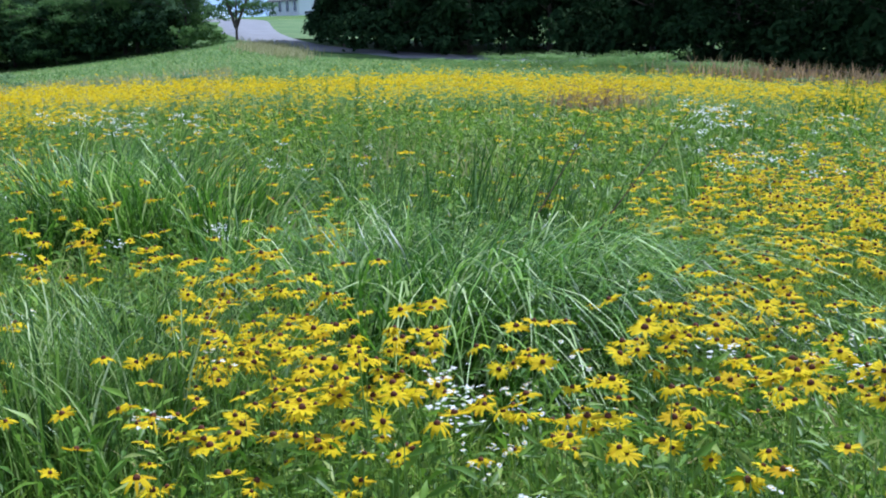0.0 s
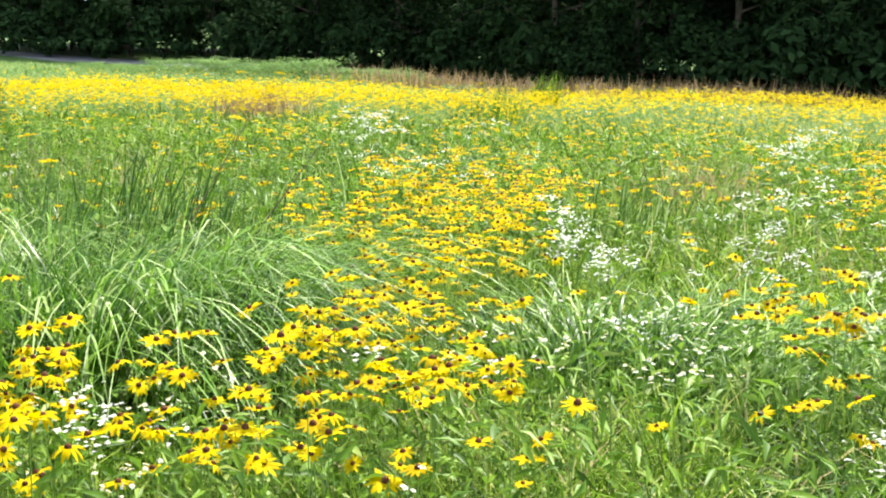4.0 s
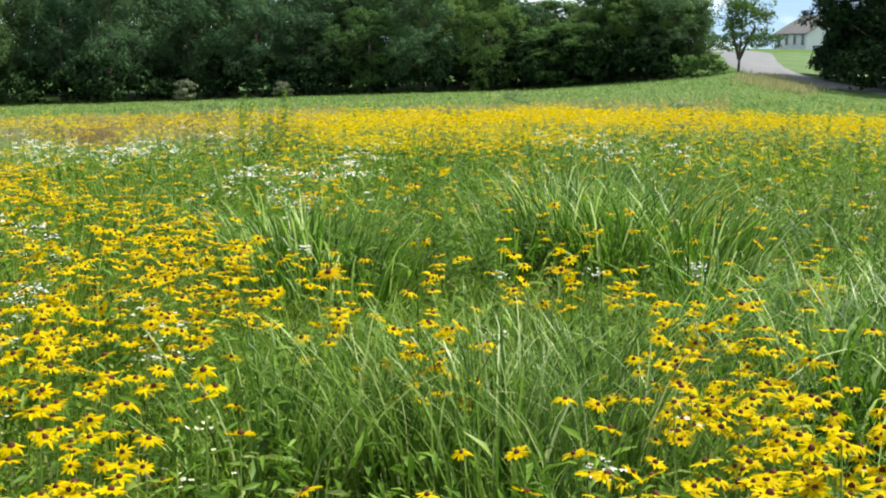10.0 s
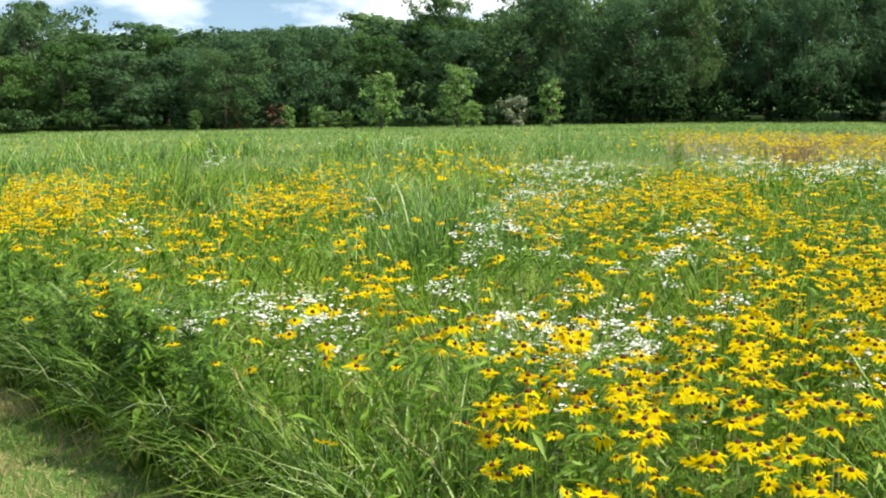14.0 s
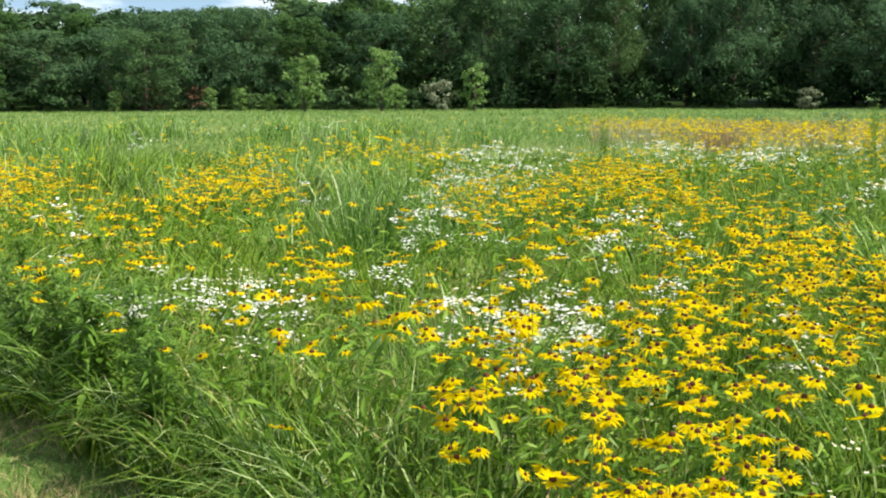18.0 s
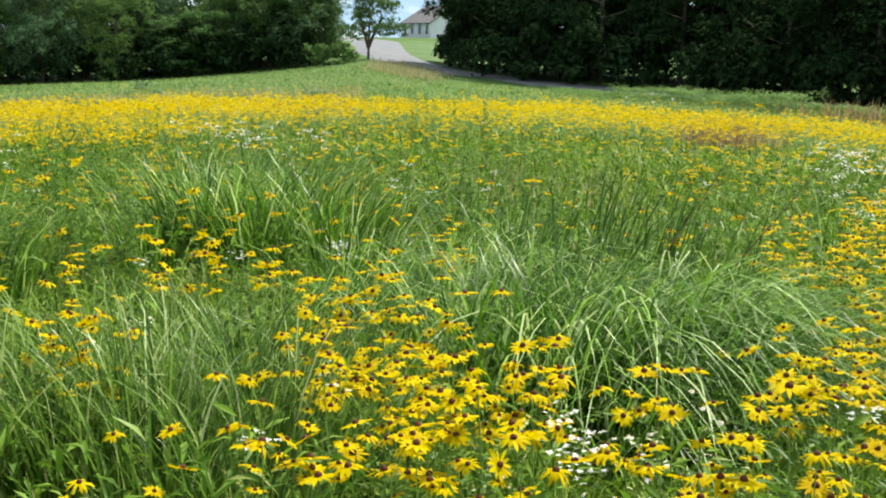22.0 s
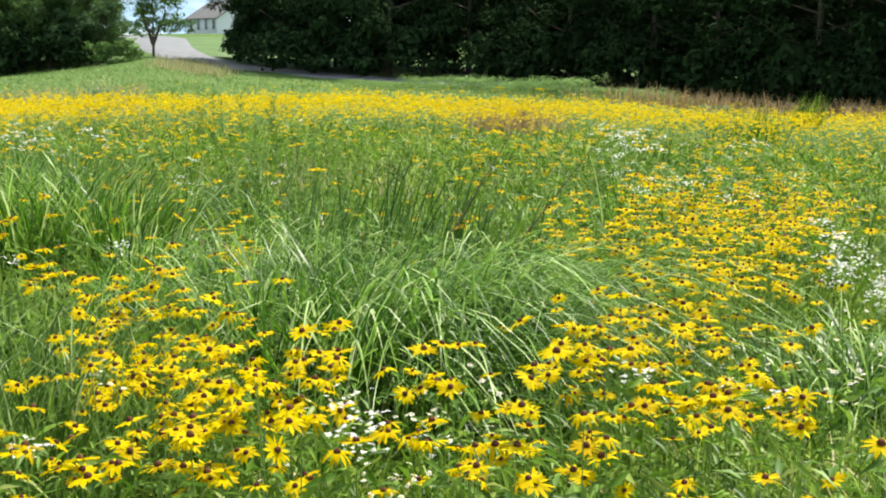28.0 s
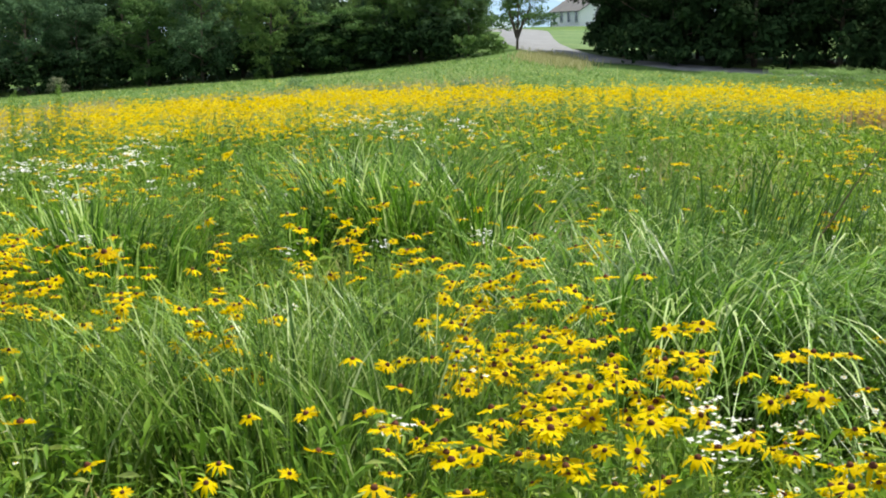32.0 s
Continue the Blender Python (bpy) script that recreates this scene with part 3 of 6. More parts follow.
def build_woods():
    r = random.Random(5)
    kinds = [tree_meshes(nm, sd, 10, w, lo, 12500, 0.128, CROWN[c], 0.0, 1.0, True) for nm, sd, w, lo, c in
             (("oak", 11, 9.6, 0.3, 0), ("ash", 12, 7.4, 0.3, 1), ("maple", 13, 9.0, 0.2, 2), ("elm", 14, 8.0, 0.5, 1), ("hackberry", 15, 8.6, 0.2, 2), ("dark_oak", 16, 9.6, 0.2, 0))]
    behind = tree_meshes("back_oak", 17, 10, 9.5, 0.1, 5200, 0.23, CROWN[0], 0.0, 1.0, True)
    labels = ["broad dark green oak at the edge of the woods", "tall light green ash at the edge of the woods", "full mid-green maple at the meadow's edge",
              "tall green elm with a loose crown", "low-branched bluish green tree at the woods' edge", "round dark oak standing before the woods"]
    # the skyline of the far woods: bearing and angle of the tops
    sky_yaw = [20, 22, 24, 25.5, 26.9, 28.2, 32, 40, 48, 56, 60, 64, 66.8, 68.6, 70, 73.4, 77, 80, 81.8, 85.5, 90, 100]
    sky_up = [2.7, 3.1, 3.2, 2.8, 1.9, 3.3, 3.6, 3.8, 4.0, 3.8, 3.2, 2.7, 2.3, 1.3, 1.9, 1.6, 1.2, 1.0, 2.2, 2.3, 2.3, 2.4]
    yaw = 20.3
    while yaw < 100:
        edge = float(np.interp(yaw, YAW, EDGE_R))
        for row, back in enumerate((3.5, 9.0, 15.0, 20.0)):
            a = yaw + r.uniform(-0.7, 0.7) + row * 0.95
            if (row > 1 and a < 21.6) or (row == 1 and a < 20.4):
                continue
            k = 5 if 72.5 < a < 75.5 and row == 0 else r.choice((0, 0, 2, 5, 4) if 36 < a < 62 else (0, 1, 2, 3, 4) if a <= 36 else (1, 2, 3, 1, 4))
            dist = edge + back + r.uniform(-2.0, 2.5)
            x, y = polar(a, dist)
            high = 1.5 + dist * math.tan(radians(float(np.interp(a, sky_yaw, sky_up)))) - float(ground_z(x, y))
            high *= (r.uniform(0.5, 0.98), r.uniform(0.78, 1.06), r.uniform(0.8, 0.98), r.uniform(0.7, 0.9))[row] * (0.95 if k == 5 else 1)
            wide = r.uniform(0.66, 1.0) * (1.4 if row > 1 else 1)
            plant_tree(behind if row > 1 else kinds[k], "tree", labels[0 if row > 1 else k], "tree", "trees of the far woods", x, y, r.uniform(0, 360), wide, high / 10 / wide)
        yaw += 2.9
    for a, d, k, sc, tall in ((20.0, 104, 1, 0.62, 1.0), (20.9, 107, 3, 0.75, 1.02), (22.2, 106, 1, 0.8, 0.95), (23.6, 109, 1, 0.8, 1.0)):
        plant_tree(kinds[k], "tree", labels[k], "tree", "trees of the far woods", *polar(a, d), 80 * a, sc, tall)
    x, y = polar(74.0, 103.5)
    plant_tree(kinds[5], "tree", labels[5], "tree", "trees of the far woods", x, y, 130, 0.72, 0.92)
    # woods with the sun behind them; their shade is put into the leaf colour
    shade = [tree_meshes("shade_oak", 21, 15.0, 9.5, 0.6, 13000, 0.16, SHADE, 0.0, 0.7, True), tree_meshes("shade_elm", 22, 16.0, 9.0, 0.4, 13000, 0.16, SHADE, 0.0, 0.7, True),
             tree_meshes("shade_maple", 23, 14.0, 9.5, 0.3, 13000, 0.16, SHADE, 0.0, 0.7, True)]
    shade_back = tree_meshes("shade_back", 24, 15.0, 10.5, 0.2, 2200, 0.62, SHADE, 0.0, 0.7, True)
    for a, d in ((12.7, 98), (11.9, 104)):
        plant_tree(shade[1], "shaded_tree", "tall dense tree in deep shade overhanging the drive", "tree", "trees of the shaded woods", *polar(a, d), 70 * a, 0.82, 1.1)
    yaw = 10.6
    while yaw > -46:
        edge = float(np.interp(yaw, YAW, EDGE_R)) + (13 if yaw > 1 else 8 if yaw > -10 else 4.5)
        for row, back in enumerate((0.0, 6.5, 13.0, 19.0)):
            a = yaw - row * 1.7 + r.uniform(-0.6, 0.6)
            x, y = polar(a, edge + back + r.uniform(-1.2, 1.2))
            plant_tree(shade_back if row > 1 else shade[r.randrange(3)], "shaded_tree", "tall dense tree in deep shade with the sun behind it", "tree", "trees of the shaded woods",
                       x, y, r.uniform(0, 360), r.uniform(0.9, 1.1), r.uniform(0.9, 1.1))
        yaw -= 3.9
    # undergrowth at the feet of both woods
    under = tree_meshes("thicket", 31, 2.6, 4.2, 0.0, 700, 0.22, CROWN[0], 0.3)
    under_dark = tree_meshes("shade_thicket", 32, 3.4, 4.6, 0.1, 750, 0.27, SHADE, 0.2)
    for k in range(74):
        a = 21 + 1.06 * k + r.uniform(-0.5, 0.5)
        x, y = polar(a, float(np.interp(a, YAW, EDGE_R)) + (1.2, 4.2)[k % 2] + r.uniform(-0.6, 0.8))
        # SHADE leaves, darkened in colour, stand for the gloom under trees below bearing 60
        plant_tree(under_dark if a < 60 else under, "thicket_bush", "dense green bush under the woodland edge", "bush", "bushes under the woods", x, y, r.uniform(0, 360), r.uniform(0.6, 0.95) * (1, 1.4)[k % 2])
    rust = tree_meshes("rust_bush", 33, 2.0, 2.0, 0.0, 500, 0.14, RUST, 0.2)
    for a in (73.7, 71.6):
        x, y = polar(a, float(np.interp(a, YAW, EDGE_R)) - 0.5)
        plant_tree(rust, "rusty_bush", "reddish brown half-dead bush at the woods' edge", "bush", "rusty bushes", x, y, 77 * a, 1.0)
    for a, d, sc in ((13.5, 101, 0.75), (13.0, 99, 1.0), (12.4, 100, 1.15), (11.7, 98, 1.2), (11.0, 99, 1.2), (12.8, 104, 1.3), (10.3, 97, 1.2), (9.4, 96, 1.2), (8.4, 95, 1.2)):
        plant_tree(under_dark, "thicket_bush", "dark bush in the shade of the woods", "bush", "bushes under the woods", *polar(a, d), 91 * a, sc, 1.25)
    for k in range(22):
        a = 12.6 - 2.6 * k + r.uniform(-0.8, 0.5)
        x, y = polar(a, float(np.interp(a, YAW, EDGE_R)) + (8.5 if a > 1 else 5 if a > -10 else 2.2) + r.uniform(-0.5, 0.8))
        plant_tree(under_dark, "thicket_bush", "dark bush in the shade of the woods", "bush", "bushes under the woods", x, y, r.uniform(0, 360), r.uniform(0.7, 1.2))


def build_single_trees():
    # young trees before the far woods
    young = tree_meshes("young_tree", 41, 4.0, 2.7, 0.1, 3600, 0.085, CROWN[3], 0.2, 1.0, True)
    thin = tree_meshes("thin_tree", 42, 3.2, 1.7, 0.2, 2000, 0.08, CROWN[3], 0.1, 1.0, True)
    grey = tree_meshes("grey_bush", 43, 2.4, 2.9, 0.05, 700, 0.16, CROWN[4], 0.2)
    for a, r, which, s, tall in ((75.4, 101, thin, 0.62, 0.9), (71.1, 101, thin, 0.65, 1.0), (69.7, 101, thin, 0.7, 0.9), (68.3, 101, thin, 0.65, 0.8),
                                 (66.7, 100, young, 1.1, 1.05), (63.1, 100, young, 1.08, 1.2), (62.4, 100.5, thin, 0.95, 0.75), (58.7, 101, thin, 1.25, 1.0)):
        x, y = polar(a, r)
        plant_tree(which, "young_tree", "light green young tree standing before the dark woods", "tree", "young trees", x, y, 40 * a, s, tall)
    for a, r, s in ((60.5, 101, 1.0), (43.3, 113, 0.8), (38.9, 111, 0.6)):
        x, y = polar(a, r)
        plant_tree(grey, "grey_bush", "grey-green rounded bush before the woods", "bush", "", x, y, 30 * a, s)
    # the lone tree by the drive
    lone = tree_meshes("lone_tree", 52, 5.9, 4.3, 2.2, 4600, 0.1, CROWN[1], 0.25, 0.8, True)
    x, y = polar(17.7, 101)
    lone_ob = plant_tree(lone, "roadside_tree", "small tree with a forked dark trunk beside the drive", "tree", "", x, y, -25, 1.0)
    for tip in ((0.85, 0.75, 3.7), (-0.55, -0.6, 3.9)):
        v, f = tube([(0.0, 0.0, 0.9), (tip[0] * 0.35, tip[1] * 0.35, 1.9), (tip[0] * 0.75, tip[1] * 0.75, 2.9), tip], [0.15, 0.12, 0.085, 0.03], 6)
        part("limb", tri_mesh("lone_tree_limb", v, f, BARK, smooth=True), lone_ob)
    bush = tree_meshes("roadside_bush", 48, 1.6, 2.4, 0.02, 500, 0.14, CROWN[1], 0.2)
    for a, r, s in ((19.0, 98, 1.0), (20.0, 98, 1.1), (18.6, 100, 0.6)):
        x, y = polar(a, r)
        plant_tree(bush, "roadside_bush", "low green bush beside the drive", "bush", "", x, y, 35 * a, s)
    hedge = tree_meshes("hedge_bush", 50, 2.0, 3.4, 0.0, 600, 0.2, CROWN[2], 0.3)
    for k in range(7):
        x, y = polar(16.3 + 0.75 * k, 182 + 2 * (k % 2))
        plant_tree(hedge, "hedge_bush", "green hedge bush beyond the drive", "bush", "hedge beyond the drive", x, y, 47 * k, 0.9 + 0.1 * (k % 3))
    # pale weedy mounds along the edge before the shaded woods
    mound = tree_meshes("weed_mound", 49, 1.0, 2.6, 0.0, 2600, 0.045, WEED, 0.3, 1.0)
    heap = [(8.6, 68, 0.9), (7.4, 67, 1.0), (6.4, 65, 1.1), (5.3, 64, 1.25), (4.4, 63, 1.2), (3.5, 62, 1.35), (2.7, 61, 1.3), (1.8, 61, 1.2), (0.9, 60, 1.3), (0.1, 59, 1.45), (-0.8, 58, 1.6), (-1.6, 58, 1.7), (-2.3, 57.5, 1.5)]
    heap += [(-3.8, 57, 1.0), (-4.8, 56, 1.15), (-5.6, 56, 1.1), (-6.6, 56, 0.95), (-8.6, 55, 0.75), (-10.2, 54.5, 0.9), (-11.4, 54, 1.0), (-14, 53, 0.7), (-17.2, 52, 0.8), (-19, 51, 0.8), (-22, 50, 0.7), (-26, 50, 0.7)]
    for a, r, s in heap:
        x, y = polar(a, r)
        plant_tree(mound, "weed_mound", "pale green mound of tall weeds at the field's edge", "bush", "weed mounds", x, y, 50 * a, 0.74 * s, 0.56 + 0.16 * math.sin(31 * a))


def build_field_weeds():
    """Low bushy weeds scattered through the far half of the meadow."""
    low = tree_meshes("field_weed", 61, 0.9, 1.1, 0.0, 700, 0.04, FIELD_WEED, 0.2)
    for a, r, s in ((38.5, 34.5, 0.9), (30.3, 29.7, 0.95), (45.2, 49.4, 1.3), (26.4, 21.9, 0.8), (23.6, 43.6, 0.9), (21.3, 38.2, 0.7), (42, 48.5, 1.0), (48.8, 39.9, 0.8), (29.9, 23.1, 0.9), (48.1, 44.4, 0.8),
                    (19.8, 32.1, 1.0), (15.9, 38.4, 0.7), (28, 53.2, 1.0), (22.3, 39.1, 0.8), (-8.6, 43.4, 1.2), (22.7, 19.2, 0.75), (13.1, 17.1, 0.7), (34, 44, 0.9)):
        x, y = polar(a, 0.86 * r)
        plant_tree(low, "field_weed", "low bushy bluish green weed in the open meadow", "bush", "weeds of the open meadow", x, y, 37 * a, s, 0.8 + 0.2 * math.sin(9 * a))


build_woods()
build_single_trees()
build_field_weeds()


# ---------------------------------------------------------------- the house
def build_house():
    cx, cy = polar(14.35, 189)
    base = float(ground_z(cx, cy)) - 0.1
    house = thing("house", "white single-storey house with a brown-grey gable roof", "house", at=(cx, cy, base), turn=-48)
    L, W, H, R = 4.9, 4.2, 2.5, 5.0
    bm = bmesh.new()
    vs = [bm.verts.new(p) for p in ((-L, -W, 0), (L, -W, 0), (L, W, 0), (-L, W, 0), (-L, -W, H), (L, -W, H), (L, W, H), (-L, W, H), (-L, 0, R - 0.15), (L, 0, R - 0.15))]
    for idx in ((0, 1, 5, 4), (2, 3, 7, 6), (0, 4, 8, 7, 3), (1, 2, 6, 9, 5)):
        bm.faces.new([vs[i] for i in idx])
    part("wall", bm_mesh(bm, "house_wall", PAINT), house, "white painted siding")
    bm = bmesh.new()
    o, t = 0.35, 0.16
    prof = [(-W - o, H - 0.28), (0, R), (W + o, H - 0.28), (W + o, H - 0.28 + t), (0, R + t), (-W - o, H - 0.28 + t)]
    a = [bm.verts.new((-L - o, y, z)) for y, z in prof]
    b = [bm.verts.new((L + o, y, z)) for y, z in prof]
    bm.faces.new(a), bm.faces.new(b[::-1])
    for i in range(6):
        bm.faces.new((a[i], a[(i + 1) % 6], b[(i + 1) % 6], b[i]))
    part("roof", bm_mesh(bm, "house_roof", SHINGLE), house, "brown-grey shingle roof")

    def opening(kind, x, z0, wd, ht, end=False):
        if end:
            m = box_mesh(kind + "_frame", PAINT, L - 0.02, x - wd / 2 - 0.1, z0 - 0.1, L + 0.06, x + wd / 2 + 0.1, z0 + ht + 0.1, 0.02)
            g = box_mesh(kind + "_pane", GLASS, L + 0.05, x - wd / 2, z0, L + 0.08, x + wd / 2, z0 + ht, 0.005)
        else:
            m = box_mesh(kind + "_frame", PAINT, x - wd / 2 - 0.1, -W - 0.06, z0 - 0.1, x + wd / 2 + 0.1, -W + 0.02, z0 + ht + 0.1, 0.02)
            g = box_mesh(kind + "_pane", GLASS, x - wd / 2, -W - 0.08, z0, x + wd / 2, -W - 0.05, z0 + ht, 0.005)
        w = part(kind, m, house)
        part("pane", g, w, "dark glass pane")
    for x in (-3.7, -1.2, 1.3, 3.8):
        opening("window", x, 0.7, 0.9, 1.55)
    opening("door", -1.2, 0.05, 1.0, 2.1, True)
    opening("window", 2.2, 0.9, 0.9, 1.4, True)


build_house()


# ---------------------------------------------------------------- the meadow
# drifts of flowers: bearing to the left of +y, distance, half-width in degrees, half-depth as a share of the distance, strength
YELLOW_HOUSE = [(17, 4.2, 3, 0.12, 1), (18.1, 4.6, 1.9, 0.04, 0.9), (14.4, 4.8, 1.6, 0.05, 0.5), (18, 3.6, 1.6, 0.04, 0.8), (13.5, 3.5, 1.6, 0.06, 0.7),
                (11.4, 3.2, 2.4, 0.04, 0.8), (9.5, 3.1, 1.9, 0.07, 1), (15.6, 3.1, 1.9, 0.05, 0.8), (8.7, 2.8, 2.2, 0.06, 1), (14.2, 2.9, 1.6, 0.04, 0.8),
                (17.8, 2.8, 3, 0.03, 0.9), (12.8, 2.7, 1.6, 0.05, 1), (10.1, 2.6, 1.6, 0.05, 0.9), (18.6, 2.6, 2.4, 0.05, 1), (15.7, 2.6, 1.1, 0.04, 0.9),
                (9.3, 3.6, 1.6, 0.03, 0.6), (10.8, 3.6, 0.8, 0.03, 0.8), (8, 3.5, 0.8, 0.02, 0.8), (13, 6, 0.9, 0.05, 1), (18.2, 9.3, 0.8, 0.07, 0.6)]
YELLOW_RUSH = [(-9.2, 7.4, 4.1, 0.19, 1), (-5.9, 8, 1.6, 0.11, 0.8), (-5.5, 5.9, 1.6, 0.13, 0.9), (-9.7, 5.8, 3, 0.14, 1), (-12.1, 7.8, 1.6, 0.22, 1),
               (-8.1, 4.7, 3, 0.1, 0.85), (-4.8, 4.4, 1.1, 0.1, 0.8), (-6.9, 4, 1.6, 0.06, 0.9), (-4.2, 3.6, 1.1, 0.03, 1), (-2.2, 3.5, 0.7, 0.03, 1),
               (-7.9, 3.7, 1.4, 0.03, 0.8), (-9.5, 4.3, 1.6, 0.07, 0.7), (-11.1, 3.3, 1.6, 0.04, 1), (-6.7, 3.2, 2.4, 0.03, 0.7), (-7.9, 3.1, 1.6, 0.03, 0.7),
               (-4, 3.1, 1.1, 0.02, 0.6), (-8.5, 2.9, 1.9, 0.04, 0.6), (0.5, 3.1, 1.4, 0.03, 0.9), (3.5, 3.2, 0.8, 0.03, 1), (2.9, 2.9, 2.2, 0.04, 0.8)]
YELLOW_RUSH2 = [(-0.1, 2.8, 1.9, 0.03, 0.8), (1.8, 2.7, 1.4, 0.02, 0.8), (-3.4, 2.9, 1.6, 0.02, 0.6), (-0.5, 2.6, 1.9, 0.03, 0.9), (-4.4, 2.7, 0.8, 0.02, 0.7),
                (-4.7, 2.6, 1.4, 0.02, 0.9), (-8.5, 2.6, 1.6, 0.02, 0.8), (-12.3, 2.8, 1.1, 0.03, 0.9), (-13.8, 2.9, 1.1, 0.03, 0.9), (-2, 6.8, 1.1, 0.11, 0.55),
                (-3, 4.1, 0.8, 0.05, 0.6), (2.2, 11, 0.7, 0.06, 0.8), (-0.9, 13.3, 1.4, 0.08, 0.5), (2.6, 7.2, 0.5, 0.04, 0.6), (21.6, 5, 0.6, 0.03, 1),
                (23.8, 5.4, 0.6, 0.06, 0.8), (20.8, 4.7, 1.1, 0.05, 0.6), (15.5, 6.9, 0.7, 0.03, 0.7), (21.7, 3, 1.1, 0.05, 0.6), (21.7, 2.7, 1.6, 0.04, 0.7)]
YELLOW_RIGHT = [(-29.9, 11.1, 2.7, 0.18, 1), (-32, 12.5, 1.1, 0.11, 0.8), (-28.2, 7.5, 1.9, 0.13, 0.7), (-31.1, 7.6, 2.2, 0.13, 0.8), (-32.3, 5.9, 1.4, 0.1, 0.8),
                (-27.8, 9.5, 1.6, 0.14, 0.5), (-23.5, 4.2, 1.5, 0.05, 1), (-26.2, 3.9, 1.5, 0.05, 1), (-27.8, 4.2, 0.8, 0.03, 0.8), (-24.6, 3.5, 0.6, 0.03, 1),
                (-27.6, 3.1, 0.6, 0.02, 1), (-30, 3.1, 0.5, 0.02, 1), (-25.8, 3, 0.5, 0.02, 1), (-23.8, 2.9, 0.5, 0.02, 1), (-29.9, 2.6, 0.6, 0.02, 1),
                (-17.9, 2.7, 1.1, 0.02, 0.7), (-13.2, 2.6, 1.1, 0.04, 0.9), (-15.5, 2.6, 0.8, 0.02, 0.8), (-14, 2.9, 0.7, 0.03, 0.9), (-20.7, 5, 0.9, 0.03, 0.6)]
YELLOW_MIDDLE = [(42.5, 6, 2.4, 0.14, 1), (44, 7.6, 1.9, 0.1, 0.8), (41.4, 7.5, 0.8, 0.06, 0.8), (40.9, 5.1, 3, 0.12, 1), (44.2, 4.7, 3, 0.08, 0.9),
                 (42, 4.4, 1.6, 0.05, 0.9), (37.1, 4.3, 1.6, 0.04, 1), (33.8, 4.4, 1.4, 0.06, 1), (34.8, 5.3, 1.4, 0.06, 0.6), (29.4, 4.1, 1.5, 0.06, 1),
                 (31.2, 4.5, 0.8, 0.02, 0.9), (29.8, 4.8, 0.5, 0.03, 1), (26.2, 5.1, 1.6, 0.03, 1), (25.4, 5, 1.4, 0.03, 0.9), (23.8, 5.4, 0.4, 0.02, 1),
                 (21.1, 5, 0.5, 0.03, 1), (46.6, 4.4, 1.6, 0.05, 0.7), (40.4, 4.2, 1.9, 0.05, 0.7), (47.3, 5.9, 0.7, 0.1, 0.6), (52.7, 6.3, 1.4, 0.05, 0.6)]
YELLOW_MIDDLE2 = [(51.8, 10.7, 2.7, 0.16, 0.8), (51, 13, 1.6, 0.11, 0.7), (56.7, 10.4, 2.4, 0.13, 0.6), (45.8, 3.7, 2.4, 0.05, 0.7), (50.2, 3.6, 2.7, 0.05, 0.9),
                  (55, 3.7, 2.2, 0.05, 0.9), (46.8, 3.4, 3.5, 0.05, 1), (48.6, 3.2, 1.9, 0.03, 1), (44.2, 3.4, 1.6, 0.05, 1), (41.5, 3.4, 2.4, 0.03, 0.8),
                  (52, 3.2, 1.1, 0.02, 0.9), (44.9, 3, 1.9, 0.05, 1), (50, 3.1, 0.8, 0.02, 1), (55.5, 3.1, 1.6, 0.03, 1), (47.3, 2.9, 1.6, 0.02, 0.9),
                  (41.7, 3, 1.6, 0.03, 0.7), (38.9, 3.3, 0.6, 0.02, 1), (44.7, 2.8, 0.9, 0.03, 0.9), (50.5, 2.9, 1.4, 0.02, 0.8), (53.5, 3, 1.4, 0.05, 0.7)]
YELLOW_MIDDLE3 = [(44.9, 2.5, 1.4, 0.03, 1), (43.2, 2.6, 0.8, 0.03, 1), (50.8, 2.6, 1.4, 0.02, 0.9), (39.3, 2.6, 0.8, 0.02, 0.8), (37.2, 2.5, 1.6, 0.03, 0.6),
                  (35.1, 2.7, 0.7, 0.02, 0.8), (33.2, 2.6, 0.8, 0.02, 0.9), (29.1, 2.6, 1.6, 0.02, 1), (21.6, 2.8, 0.9, 0.03, 1), (25.9, 2.6, 1.4, 0.02, 0.8),
                  (20.2, 2.8, 1.4, 0.02, 0.9), (26.6, 10, 1.6, 0.14, 0.6), (32, 7.6, 1.1, 0.05, 0.6), (36.3, 9, 1.1, 0.13, 0.55), (30.1, 8.6, 0.4, 0.04, 0.8),
                  (54.8, 2.5, 1.9, 0.02, 0.7), (48.2, 2.6, 0.5, 0.03, 0.7), (54.8, 2.9, 1.1, 0.02, 0.8), (54.2, 5.5, 0.7, 0.03, 0.6), (42.6, 8.9, 0.8, 0.07, 0.6)]
